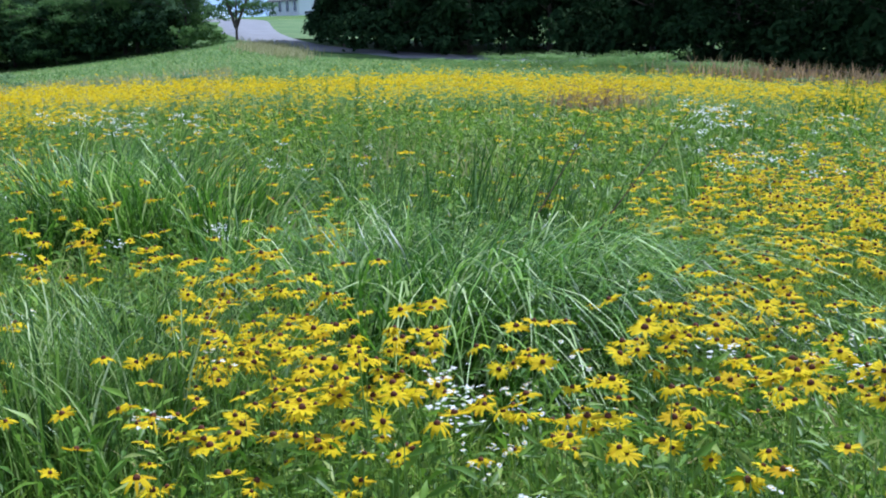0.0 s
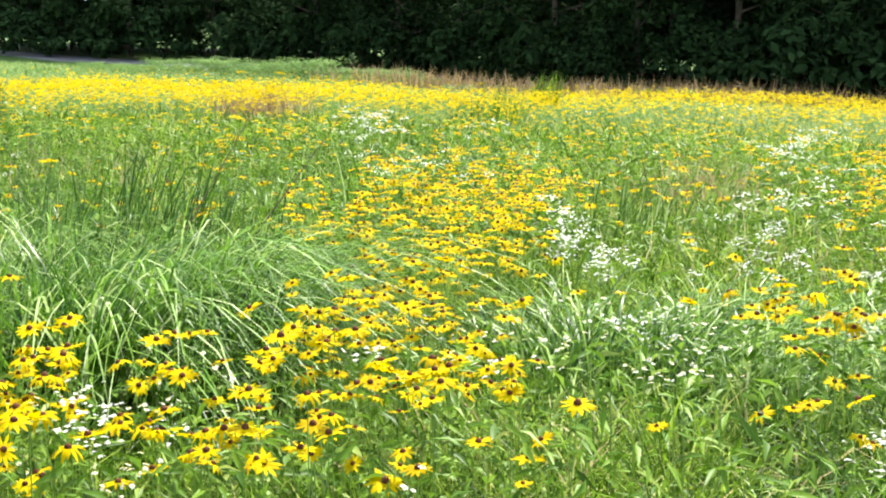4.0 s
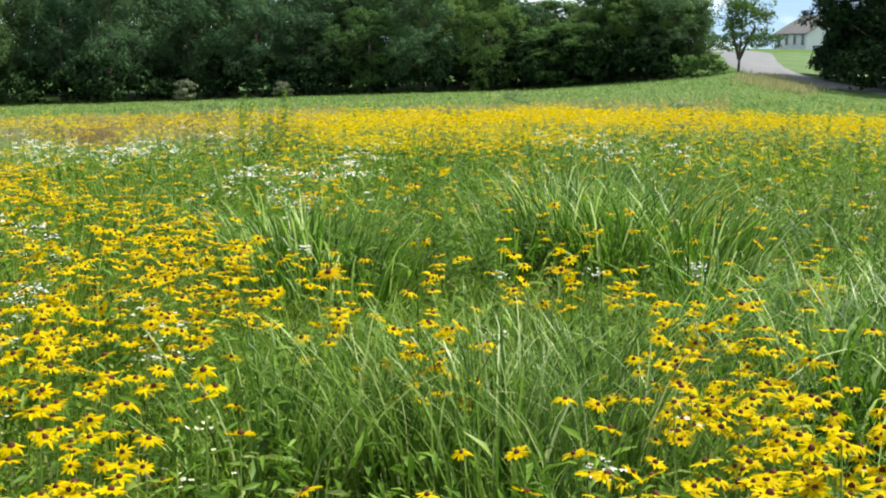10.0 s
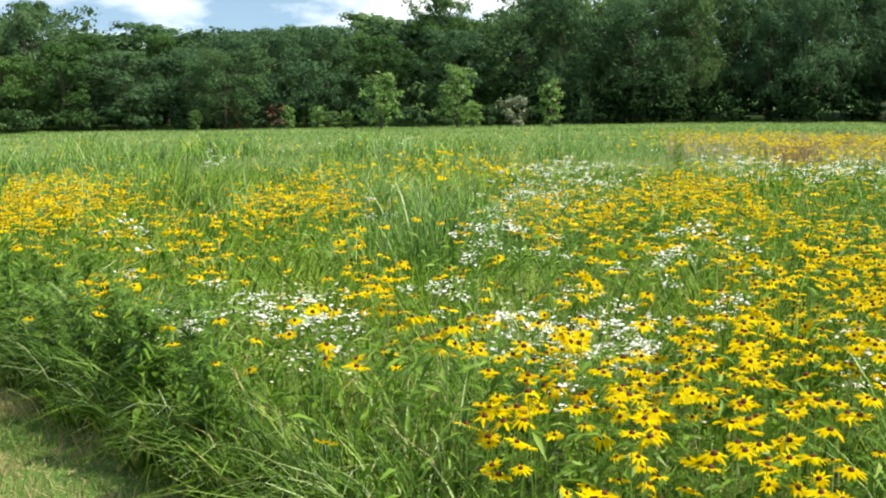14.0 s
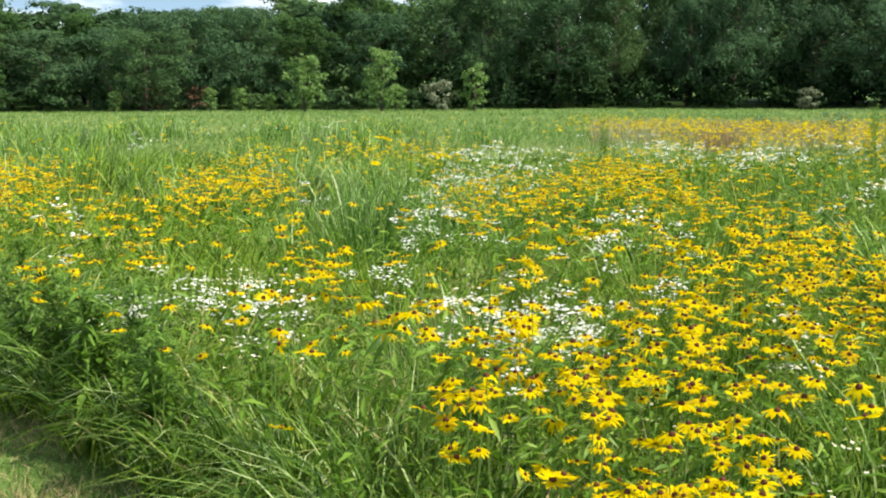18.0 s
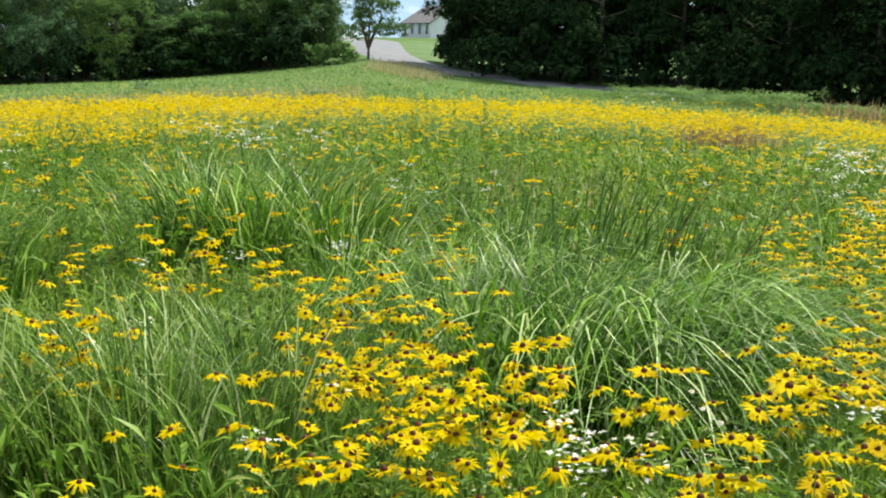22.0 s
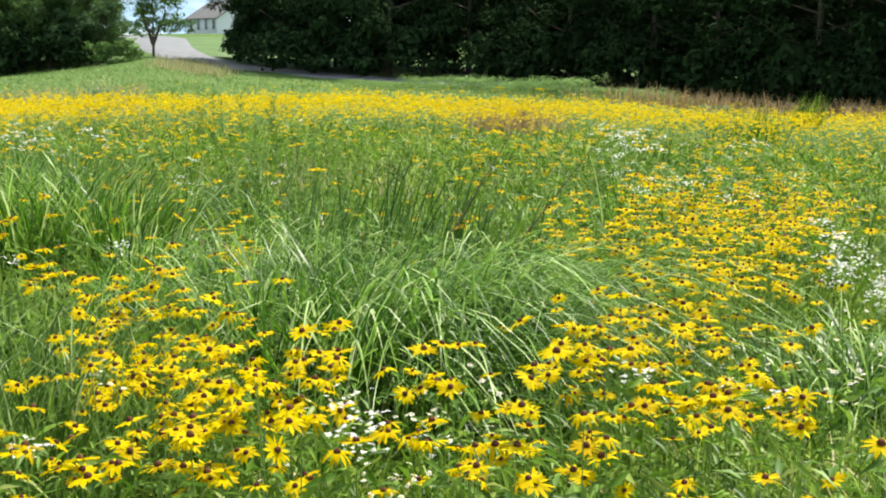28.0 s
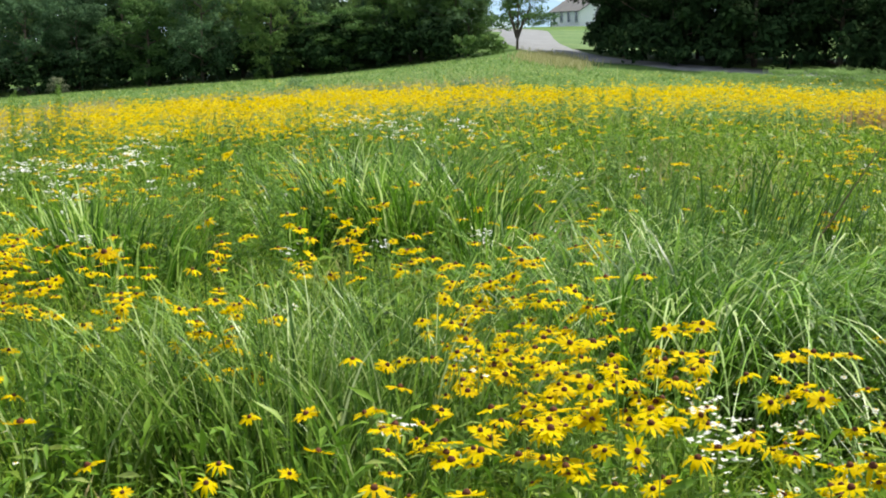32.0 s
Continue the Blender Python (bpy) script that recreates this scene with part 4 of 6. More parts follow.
YELLOW_NEAR = [(16.8, 4, 1.9, 0.06, 1), (17.6, 3.6, 1.6, 0.04, 1), (13.8, 3.8, 1.6, 0.05, 0.8), (16.7, 3.3, 2.2, 0.04, 1), (14, 3.2, 2.2, 0.04, 0.9),
               (11.3, 3.2, 1.1, 0.02, 1), (16, 3, 1.4, 0.03, 0.9), (13.2, 3.1, 2.2, 0.03, 0.8), (17.8, 4.6, 1.4, 0.02, 0.9), (17.7, 2.8, 2.4, 0.03, 1),
               (10.4, 3, 1.6, 0.04, 0.9), (14.4, 4.6, 1.1, 0.03, 0.6), (12.6, 6, 0.8, 0.02, 0.9), (21.3, 2.8, 1.1, 0.03, 0.9), (14, 2.8, 1.4, 0.03, 0.8),
               (15.1, 4, 0.8, 0.02, 0.8), (11, 3.6, 1.4, 0.02, 0.7), (46.2, 3.7, 2.4, 0.04, 0.9), (47.2, 4.3, 1.9, 0.03, 0.8), (46.7, 4.7, 1.6, 0.03, 0.7)]
YELLOW_WOODS = [(80.8, 10.2, 3.5, 0.29, 1), (83.2, 7.9, 1.9, 0.19, 0.9), (69.2, 10.1, 2.7, 0.19, 0.8), (73.9, 7.4, 2.2, 0.11, 0.6), (76.1, 6.3, 1.9, 0.13, 0.55),
                (72.6, 6.6, 1.6, 0.08, 0.6), (68.2, 14.1, 1.6, 0.13, 0.5), (61.7, 16.1, 3.2, 0.14, 0.35), (64, 5.3, 0.9, 0.05, 1), (65.5, 6.1, 0.5, 0.03, 1),
                (63.3, 5.8, 0.5, 0.03, 1), (51.4, 11.4, 2.4, 0.14, 1), (54.3, 8.8, 2.4, 0.09, 0.7), (57, 9.3, 1.6, 0.14, 0.7), (52.5, 6.2, 1.4, 0.04, 0.7),
                (53.5, 5.5, 1.6, 0.04, 0.5), (67.4, 4.4, 0.6, 0.04, 0.9), (62.1, 4.4, 1.2, 0.04, 0.7), (59.9, 4.1, 1.1, 0.03, 0.7), (70.6, 4, 1.6, 0.05, 0.5)]
YELLOW_WOODS2 = [(47, 4.5, 3, 0.08, 1), (46.1, 5, 2.2, 0.07, 0.9), (57.6, 3.8, 1.6, 0.04, 0.8), (54.3, 3.9, 1.6, 0.05, 0.8), (51.8, 3.7, 1.6, 0.04, 1),
                 (48.3, 3.7, 2.4, 0.04, 1), (55.8, 3.5, 1.6, 0.04, 0.8), (45.8, 3.8, 2.2, 0.04, 1), (56.4, 3.2, 0.9, 0.02, 1), (59.1, 3.1, 0.8, 0.02, 0.9),
                 (52.2, 3.2, 1.4, 0.02, 1), (49.6, 3.1, 1.6, 0.03, 1), (48.3, 3.2, 0.8, 0.02, 1), (46.6, 3.3, 1.9, 0.03, 1), (53.8, 2.9, 1.9, 0.05, 0.7),
                 (63.6, 2.9, 0.8, 0.03, 1), (44.5, 3.1, 1.6, 0.05, 1), (47, 2.9, 1.1, 0.03, 1), (50.6, 2.9, 2.2, 0.03, 0.6), (44.4, 2.8, 1.6, 0.02, 0.9)]
YELLOW_WOODS3 = [(47.1, 6.8, 2.2, 0.11, 0.7), (48.8, 8.6, 3.2, 0.12, 0.7), (51.9, 7.6, 1.6, 0.09, 0.5), (57.9, 4.6, 1.1, 0.05, 0.6), (64.1, 3.7, 0.8, 0.05, 0.6),
                 (65.7, 3.2, 0.8, 0.03, 0.6), (66.9, 3.8, 1.6, 0.04, 0.5), (72.3, 3.6, 0.8, 0.03, 0.8), (69.8, 3.3, 0.7, 0.03, 0.7), (77.1, 3.4, 0.5, 0.02, 0.7),
                 (57.8, 3.1, 0.5, 0.03, 0.6), (59.9, 2.8, 0.7, 0.02, 0.5), (54.2, 5.9, 1.1, 0.04, 0.5), (66.8, 4, 0.8, 0.03, 0.4), (69.2, 4.1, 1.4, 0.04, 0.5),
                 (59.2, 5.7, 1.4, 0.05, 0.4), (60.1, 3.3, 1.4, 0.03, 0.4), (55.3, 3.1, 0.7, 0.03, 0.7), (57.5, 9.3, 1.6, 0.08, 0.6), (61.8, 4.7, 1.1, 0.04, 0.6)]
WHITE_RIGHT = [(-4.5, 14.2, 1.4, 0.1, 1), (-10, 16.3, 0.8, 0.05, 0.4), (-21.8, 25.1, 1.1, 0.11, 0.6), (-24.7, 17.1, 1.4, 0.08, 0.7), (-23.6, 12.5, 0.8, 0.06, 0.7),
               (-23.1, 10.7, 0.7, 0.03, 0.8), (-22.2, 8.5, 0.6, 0.04, 0.9), (-25.6, 8.8, 1.1, 0.06, 0.6), (-23, 6.6, 1.2, 0.04, 0.8), (-20.2, 5.8, 0.8, 0.03, 0.6),
               (-13.6, 7.6, 0.9, 0.06, 0.7), (-15.5, 5.9, 1.2, 0.04, 1), (-13.8, 6.3, 0.8, 0.04, 0.7), (-16.7, 5.3, 1.1, 0.04, 0.7), (-18.4, 4.8, 1.4, 0.04, 0.5),
               (-21.2, 3.3, 1.2, 0.02, 1), (-21.9, 3.2, 0.6, 0.02, 1), (-30.6, 3.9, 0.4, 0.02, 0.9), (-29.1, 4, 0.8, 0.02, 0.7), (-30.1, 3, 1.1, 0.02, 0.9)]
WHITE_RIGHT2 = [(-31, 3.5, 0.8, 0.03, 0.6), (-31.4, 2.9, 0.6, 0.04, 0.6), (-29.4, 3.5, 1.1, 0.02, 0.5), (-20.2, 3.4, 0.3, 0.02, 1), (-14.3, 3.1, 0.4, 0.02, 0.8),
                (-18.3, 3.1, 0.6, 0.02, 0.5), (-16.4, 3.3, 0.5, 0.02, 0.5), (-31.9, 3.8, 1.1, 0.02, 0.6), (-27.6, 6.2, 1.4, 0.1, 0.3), (-8.8, 8.5, 1.6, 0.14, 0.25),
                (-27.6, 4.9, 1.6, 0.04, 0.35), (-7.1, 9.8, 2.2, 0.06, 0.35), (2, 2.4, 0.4, 0.02, 1), (4.2, 2.6, 1.1, 0.02, 0.5), (3.3, 3.2, 0.8, 0.02, 0.8),
                (-23.8, 8.3, 0.5, 0.03, 0.9), (-11.9, 3.2, 0.8, 0.02, 0.5), (-29.1, 3, 0.3, 0.02, 1), (-24.8, 6.1, 1.1, 0.05, 0.3), (-13, 2.8, 0.2, 0.02, 0.9)]
WHITE_HOUSE = [(6.2, 2.9, 0.8, 0.02, 1), (7.1, 3.1, 0.7, 0.02, 0.7), (2, 3.2, 1.1, 0.02, 1), (6.9, 2.7, 0.7, 0.02, 0.7), (7.6, 2.6, 1.1, 0.02, 0.8),
               (5.5, 2.6, 0.8, 0.02, 0.6), (-10.4, 3.2, 0.3, 0.02, 0.9), (-12, 3.2, 0.9, 0.02, 0.6), (-14.7, 3.2, 0.3, 0.02, 0.9), (21.8, 3.2, 0.8, 0.03, 0.6),
               (18.9, 8.1, 0.8, 0.07, 0.55), (18, 7.2, 0.5, 0.07, 0.5), (15.5, 10.6, 1.1, 0.07, 0.4), (22.4, 14.7, 1.6, 0.11, 0.4), (20.6, 13.1, 1.1, 0.11, 0.35),
               (14.8, 7.8, 0.5, 0.04, 0.5), (12.7, 7.1, 0.5, 0.04, 0.4), (-14.3, 6.6, 1.1, 0.12, 0.6), (3.9, 3, 0.8, 0.02, 0.7), (3.3, 2.7, 0.4, 0.02, 0.7)]
WHITE_MIDDLE = [(57.5, 15.1, 2.4, 0.12, 1), (56, 13.3, 1.1, 0.07, 0.9), (50.7, 7.2, 1.4, 0.08, 0.9), (49, 7.7, 0.8, 0.07, 0.6), (56.8, 7.4, 1.9, 0.08, 0.5),
                (55.4, 4.9, 3, 0.05, 0.8), (56.5, 4.5, 1.6, 0.05, 0.9), (51.9, 5.1, 1.9, 0.05, 0.7), (53.1, 4.5, 1.6, 0.05, 0.6), (49.7, 4.7, 0.8, 0.03, 0.7),
                (41.8, 4.5, 1.5, 0.03, 0.8), (38.8, 10.6, 1.9, 0.08, 1), (41.6, 9.6, 0.5, 0.04, 0.9), (37.4, 9.4, 1.6, 0.05, 0.7), (34.6, 9.9, 1.6, 0.07, 0.5),
                (45.4, 15.6, 3, 0.14, 0.5), (49.6, 17.6, 1.6, 0.1, 0.4), (27.9, 9.7, 1.1, 0.06, 0.7), (21.6, 13.6, 2.2, 0.08, 0.45), (35, 12.6, 1.6, 0.07, 0.5)]
WHITE_MIDDLE2 = [(42.9, 5.6, 1.1, 0.03, 0.5), (54.1, 3.7, 0.4, 0.02, 0.8), (51.8, 5.5, 1.6, 0.04, 0.4), (56.8, 4.3, 1.1, 0.03, 0.6), (37.7, 2.8, 0.7, 0.02, 0.6),
                 (34.8, 2.7, 0.5, 0.03, 0.6), (21.7, 3.2, 0.5, 0.02, 0.7), (24.3, 2.7, 0.8, 0.02, 0.5), (40.7, 18.2, 1.6, 0.1, 0.4), (25.1, 15.6, 1.4, 0.06, 0.5)]
WHITE_WOODS = [(57.6, 13.5, 2.7, 0.12, 1), (55.2, 12.8, 0.8, 0.07, 0.8), (70, 5.4, 3, 0.06, 0.7), (68.3, 5.1, 1.9, 0.04, 0.6), (73, 5.1, 1.1, 0.04, 0.7),
               (75.6, 4.5, 2.2, 0.04, 0.5), (75.9, 4.2, 1.6, 0.04, 0.4), (58.6, 7, 1.9, 0.06, 0.9), (60, 6.5, 0.8, 0.04, 0.7), (49.8, 7.2, 1.9, 0.08, 0.8),
               (61, 5.6, 1.4, 0.04, 0.8), (65.3, 4.4, 1.4, 0.04, 0.6), (53.4, 4.7, 2.4, 0.04, 0.8), (55.6, 4.7, 1.6, 0.04, 0.7), (56.4, 4.3, 1.4, 0.03, 0.8),
               (50.7, 4.8, 1.6, 0.04, 0.7), (49.4, 4.6, 0.5, 0.02, 0.8), (51.7, 4.3, 1.1, 0.02, 0.5), (48.7, 17.7, 1.6, 0.08, 0.8), (48.8, 14.3, 1.4, 0.06, 0.5)]
WHITE_WOODS2 = [(60.2, 10.2, 1.1, 0.07, 0.5), (65, 10.8, 0.8, 0.08, 0.4), (76, 7.8, 1.1, 0.05, 0.4), (75.3, 6.9, 0.8, 0.06, 0.4), (65.3, 32.5, 0.8, 0.19, 0.3),
                (69, 30.9, 0.8, 0.15, 0.3), (73.5, 19.4, 0.7, 0.06, 0.5), (48.3, 5.4, 0.4, 0.03, 0.7), (66.1, 4.9, 1.1, 0.03, 0.6), (54.6, 5.2, 1.6, 0.04, 0.5),
                (53.6, 3.6, 0.3, 0.02, 0.6), (66.5, 4, 1.6, 0.03, 0.3)]
YELLOW_FOOT = [(4.2, 3.2, 1.4, 0.03, 0.9), (3.9, 2.9, 1.9, 0.04, 1), (0.9, 3.1, 1.6, 0.03, 1), (-0.3, 2.8, 1.4, 0.04, 1), (1.8, 2.7, 1.6, 0.02, 0.9), (-3.9, 3.1, 1.1, 0.02, 0.8), (-3.2, 2.9, 0.8, 0.02, 0.8),
               (-5.9, 2.9, 1.6, 0.03, 0.8), (-8, 2.8, 0.8, 0.03, 0.9), (-4.9, 2.5, 1.1, 0.02, 0.8), (-7.5, 2.5, 1.4, 0.02, 0.8), (-9, 3.3, 1.6, 0.05, 0.9), (-10.8, 3.3, 1.6, 0.03, 0.9), (-6.4, 3.2, 1.1, 0.04, 0.7),
               (-4, 3.7, 1.9, 0.05, 0.9), (-7.1, 3.8, 1.1, 0.04, 0.9), (-5.2, 4, 0.8, 0.03, 0.9), (-1.4, 3.4, 0.8, 0.03, 1), (-9.9, 3.5, 1.6, 0.03, 0.6), (-7.7, 5.1, 3.2, 0.14, 0.75)]
YELLOW_LOOSE = [(70.1, 4, 3.8, 0.11, 0.22), (65, 3.6, 3.2, 0.11, 0.2), (51.3, 3.5, 6.2, 0.09, 0.5), (45.1, 2.9, 3, 0.08, 0.65), (53.9, 2.9, 3.8, 0.07, 0.45), (48.6, 2.7, 4.9, 0.06, 0.35), (41.3, 3.2, 3, 0.07, 0.35), (48.5, 3.3, 5.4, 0.12, 0.6),
                (45.7, 2.9, 3, 0.06, 0.6), (52.7, 3.5, 3.2, 0.07, 0.4), (52.8, 7.6, 6.8, 0.26, 0.22), (14.6, 3.4, 4.9, 0.15, 0.4), (45.2, 6.1, 4.1, 0.27, 0.45)]
YELLOW = YELLOW_LOOSE + YELLOW_FOOT + YELLOW_HOUSE + YELLOW_RUSH + YELLOW_RUSH2 + YELLOW_RIGHT + YELLOW_MIDDLE + YELLOW_MIDDLE2 + YELLOW_MIDDLE3 + YELLOW_NEAR + YELLOW_WOODS + YELLOW_WOODS2 + YELLOW_WOODS3
WHITES = WHITE_RIGHT + WHITE_RIGHT2 + WHITE_HOUSE + WHITE_MIDDLE + WHITE_MIDDLE2 + WHITE_WOODS + WHITE_WOODS2


def field(x, y, patches, base):
    """The strongest of the drifts at each place."""
    x, y = np.atleast_1d(x), np.atleast_1d(y)
    d = np.full(np.shape(x), base, float)
    a, lr = np.degrees(np.arctan2(-x, y)), np.log(np.hypot(x, y))
    for pa, pr, wa, wr, pw in patches:
        near = np.nonzero((np.abs(a - pa) < 2.4 * wa) & (np.abs(lr - math.log(pr)) < 2.4 * wr))[0]
        q = ((a[near] - pa) / wa) ** 2 + ((lr[near] - math.log(pr)) / wr) ** 2
        d[near] = np.maximum(d[near], pw * np.exp(-0.7 * q ** 1.4))
    return d


def wave(x, y, s, k=0.0):
    """Slow unevenness between 0 and 1."""
    return 0.5 + 0.25 * (np.sin(x * s + 1.7 * np.sin(y * s * 0.7 + k)) + np.sin(y * s * 1.3 + 1.9 * np.sin(x * s * 0.6 + 2 + k)))


# clumps of grass where few flowers stand: x, y, radius
QUIET = [(-0.2, 4.75, 0.75), (-0.7, 4.75, 0.6), (-1.3, 5.8, 0.9), (-0.3, 7.0, 0.8), (-1.85, 3.5, 0.62), (-1.5, 3.6, 0.5), (-3.1, 7.4, 0.9), (-4.2, 5.8, 0.5), (1.5, 4.35, 0.55), (2.0, 4.4, 0.6), (-8.1, 4.1, 0.7),
         (-1.8, 7.6, 1.2), (-1.2, 10.2, 2.0), (-4.4, 9.2, 1.1), (1.8, 2.95, 0.45), (2.6, 8.5, 0.6), (-0.1, 12.0, 1.5), (-6.2, 1.4, 0.6), (-11.5, 5.6, 1.6), (-10.6, 4.9, 1.0)]


def quiet_at(x, y):
    q = np.zeros(np.shape(x))
    for px, py, pr in QUIET:
        q = np.maximum(q, np.exp(-0.8 * (((x - px) ** 2 + (y - py) ** 2) / pr ** 2) ** 2))
    return q


def clumped(x, y):
    """How flowers bunch together within a patch, at an arm's length and at a hand's."""
    return np.clip(-0.25 + 1.15 * wave(x, y, 6.5, 4) + 0.75 * wave(x, y, 15, 1), 0.03, 1)


def yellow_at(x, y):
    r, a = np.hypot(x, y), np.degrees(np.arctan2(-x, y))
    outer = np.interp(a, [-31, -18, -13, -8, 0, 13, 18, 21, 34, 42, 48, 54], [36, 36, 33, 28.5, 28, 29, 26, 28, 29, 33, 37, 40]) + 1.4 * (wave(x, y, 0.8, 2) - 0.5)
    inner = np.interp(a, [-31, -18, -6, 2, 13, 22, 26, 34, 42, 50], [21, 19.5, 17.5, 16.5, 15.5, 16, 12, 11.8, 18.5, 24])
    full = np.interp(a, [-31, -13, -7, 0, 6, 35, 40, 46, 52, 55], [0.42, 0.42, 0.5, 0.68, 0.92, 0.84, 0.34, 0.22, 0.11, 0])
    streak = np.clip(-0.75 + 2.4 * (0.4 * wave(x, y, 0.42) + 0.35 * wave(x * 0.45, y, 1.2, 1) + 0.25 * wave(x, y, 2.6, 3)), 0.04, 1)
    depth = np.clip((r - inner) / np.maximum(outer - inner, 1), 0, 1)
    band = full * np.clip((r - inner) / 2.5, 0, 1) * np.clip((outer - r) / 0.8, 0, 1) * (0.9 * streak + (1 - streak) * depth * 0.6)
    base = np.where(a > 50, np.where(r < 8.5, 0.03, 0.003), np.where(r < 6.5, 0.012, np.where(a < 24, 0.11, 0.085) * np.clip(0.2 + 1.6 * wave(x, y, 1.5, 2), 0, 1.6) * np.clip((inner + 2 - r) / 3, 0, 1)))
    beyond = 0.015 * np.clip((r - outer) / 3, 0, 1) * np.clip((55 - r) / 20, 0, 1) * np.clip((56 - a) / 10, 0.08, 1) * wave(x, y, 0.9, 5)
    loose = np.maximum(np.maximum(base, beyond) * (1 - 0.72 * quiet_at(x, y)), band)
    return np.maximum(field(x, y, YELLOW, 0.0), loose)


def scatter(count, r0, r1, a0=-38, a1=97):
    """Even over the ground between two distances, before the camera's whole sweep."""
    r = np.sqrt(rng.uniform(r0 * r0, r1 * r1, count))
    a = np.radians(rng.uniform(a0, a1, count))
    x, y = -r * np.sin(a), r * np.cos(a)
    ok = y > mow_line(x) + 0.06 * np.sin(7 * x) + 0.03
    return x[ok], y[ok]


def meadow_edge(x, y):
    a = np.degrees(np.arctan2(-x, y))
    return np.hypot(x, y) < np.interp(a, YAW, EDGE_R) + np.where((a > 2) & (a < 16), 0.0, 3.0)


def stand_height(x, y):
    """How tall the grass stands: knee to hip, in waves, lower at the path."""
    h = 0.40 + 0.22 * wave(x, y, 1.7) + 0.1 * wave(x, y, 0.5, 3)
    return h * np.clip(0.75 + 0.6 * (y - mow_line(x)), 0.68, 1.0) * (1 - 0.4 * quiet_at(x, y))


def build_grass():
    def lot(name, count, r0, r1, segs, wide, log=False, mat=GRASS):
        if log:
            r, a = np.exp(rng.uniform(math.log(r0), math.log(r1), count)), np.radians(rng.uniform(-38, 97, count))
            x, y = -r * np.sin(a), r * np.cos(a)
            ok = (y > mow_line(x) + 0.05) & meadow_edge(x, y)
            ok &= rng.uniform(0, 1, count) > 0.7 * yellow_at(x, y) * (r > 10)
            x, y = x[ok], y[ok]
        else:
            x, y = scatter(count, r0, r1)
        ok = rng.uniform(0, 1, len(x)) > 0.6 * quiet_at(x, y)
        x, y = x[ok], y[ok]
        n, r = len(x), np.hypot(x, y)
        # far blades are shortened and bent more to look finer from the camera
        h = stand_height(x, y) * rng.uniform(0.55, 1.15, n) * np.interp(r, [18, 30, 50], [1, 0.8, 0.6])
        head = rng.uniform(0, 6.28, n) * 0.6 + rng.normal(0.2, 1.2, n)
        v, f = blades(x, y, ground_z(x, y) - 0.01, h, (0.005 + wide * r) * rng.uniform(0.5, 1.9, n), rng.uniform(0.02, 0.4, n), rng.uniform(0.1, 1.1, n) * np.interp(r, [18, 40], [1, 1.6]), head,
                      np.arctan2(-x, y) + rng.normal(0, 0.7, n), segs)
        ob = new(name, tri_mesh(name, v, f, mat))
        tagged(ob, "green wild grass of uneven height filling the meadow", "grass", kind="stuff")
    lot("meadow_grass", 96000, 1.5, 6.8, 3, 0.0006)
    lot("meadow_grass", 170000, 6.3, 24, 2, 0.0007, True)
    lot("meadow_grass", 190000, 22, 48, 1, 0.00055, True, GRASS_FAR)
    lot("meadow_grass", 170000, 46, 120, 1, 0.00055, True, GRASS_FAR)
    # mown path
    x, y = 4.0 - 14.0 * rng.uniform(0, 1, 140000) ** 0.75, rng.uniform(0, 1, 140000)
    y = mow_line(x) + 0.12 - y * np.where(x < -1, 2.0, 3.1)
    n = len(x)
    lush = wave(x, y, 3.1) * 0.6 + 0.4 * wave(x, y, 7.3, 2)
    keep = rng.uniform(0, 1, n) < 0.35 + 0.9 * lush
    x, y, lush = x[keep], y[keep], lush[keep]
    n = len(x)
    v, f = blades(x, y, ground_z(x, y), rng.uniform(0.03, 0.09, n) * (0.55 + 1.5 * lush ** 1.5), rng.uniform(0.004, 0.009, n), rng.uniform(0, 0.9, n), rng.uniform(0, 0.7, n), rng.uniform(0, 6.28, n), rng.uniform(0, 3.14, n), 1)
    tagged(new("path_grass", tri_mesh("path_grass", v, f, MOWN)), "short trodden grass, green and straw, on the mown path", "grass", kind="stuff")


def leaf_shape(length, width, curl):
    """A pointed leaf along +x, folded on its midrib."""
    v = [(0, 0, 0), (0.4 * length, 0.5 * width, 0.1 * curl), (0.4 * length, 0, -0.02 * length), (0.4 * length, -0.5 * width, 0.1 * curl), (length, 0, -curl)]
    return np.array(v), np.array([(0, 2, 1), (0, 3, 2), (1, 2, 4), (2, 3, 4)])


def build_leaves():
    """Broad leaves of the flowering plants, low in the stand."""
    (x, y), (x1, y1) = scatter(48000, 1.5, 10.0), scatter(36000, 1.5, 4.6)
    x2, y2 = scatter(95000, 6.0, 16.0, -34, 62)
    x, y = np.concatenate([x, x1, x2]), np.concatenate([y, y1, y2])
    keep = rng.uniform(0, 1, len(x)) < 0.3 + 0.7 * np.maximum(yellow_at(x, y), field(x, y, WHITES, 0))
    x, y = x[keep], y[keep]
    n = len(x)
    v0, f0 = leaf_shape(0.07, 0.014, 0.02)
    place = np.stack([x, y, ground_z(x, y) + stand_height(x, y) * rng.uniform(0.15, 1.08, n)], -1)
    v, f = spots(v0, f0, place, rng.uniform(0, 6.28, n), rng.uniform(0, 1.3, n), rng.uniform(0, 6.28, n), rng.uniform(0.6, 1.5, n) * np.interp(np.hypot(x, y), [6, 14], [1, 1.5]))
    tagged(new("forb_leaves", tri_mesh("forb_leaves", v, f, LEAF)), "broad green leaves of the flowering plants among the grass", "leaves", kind="stuff")


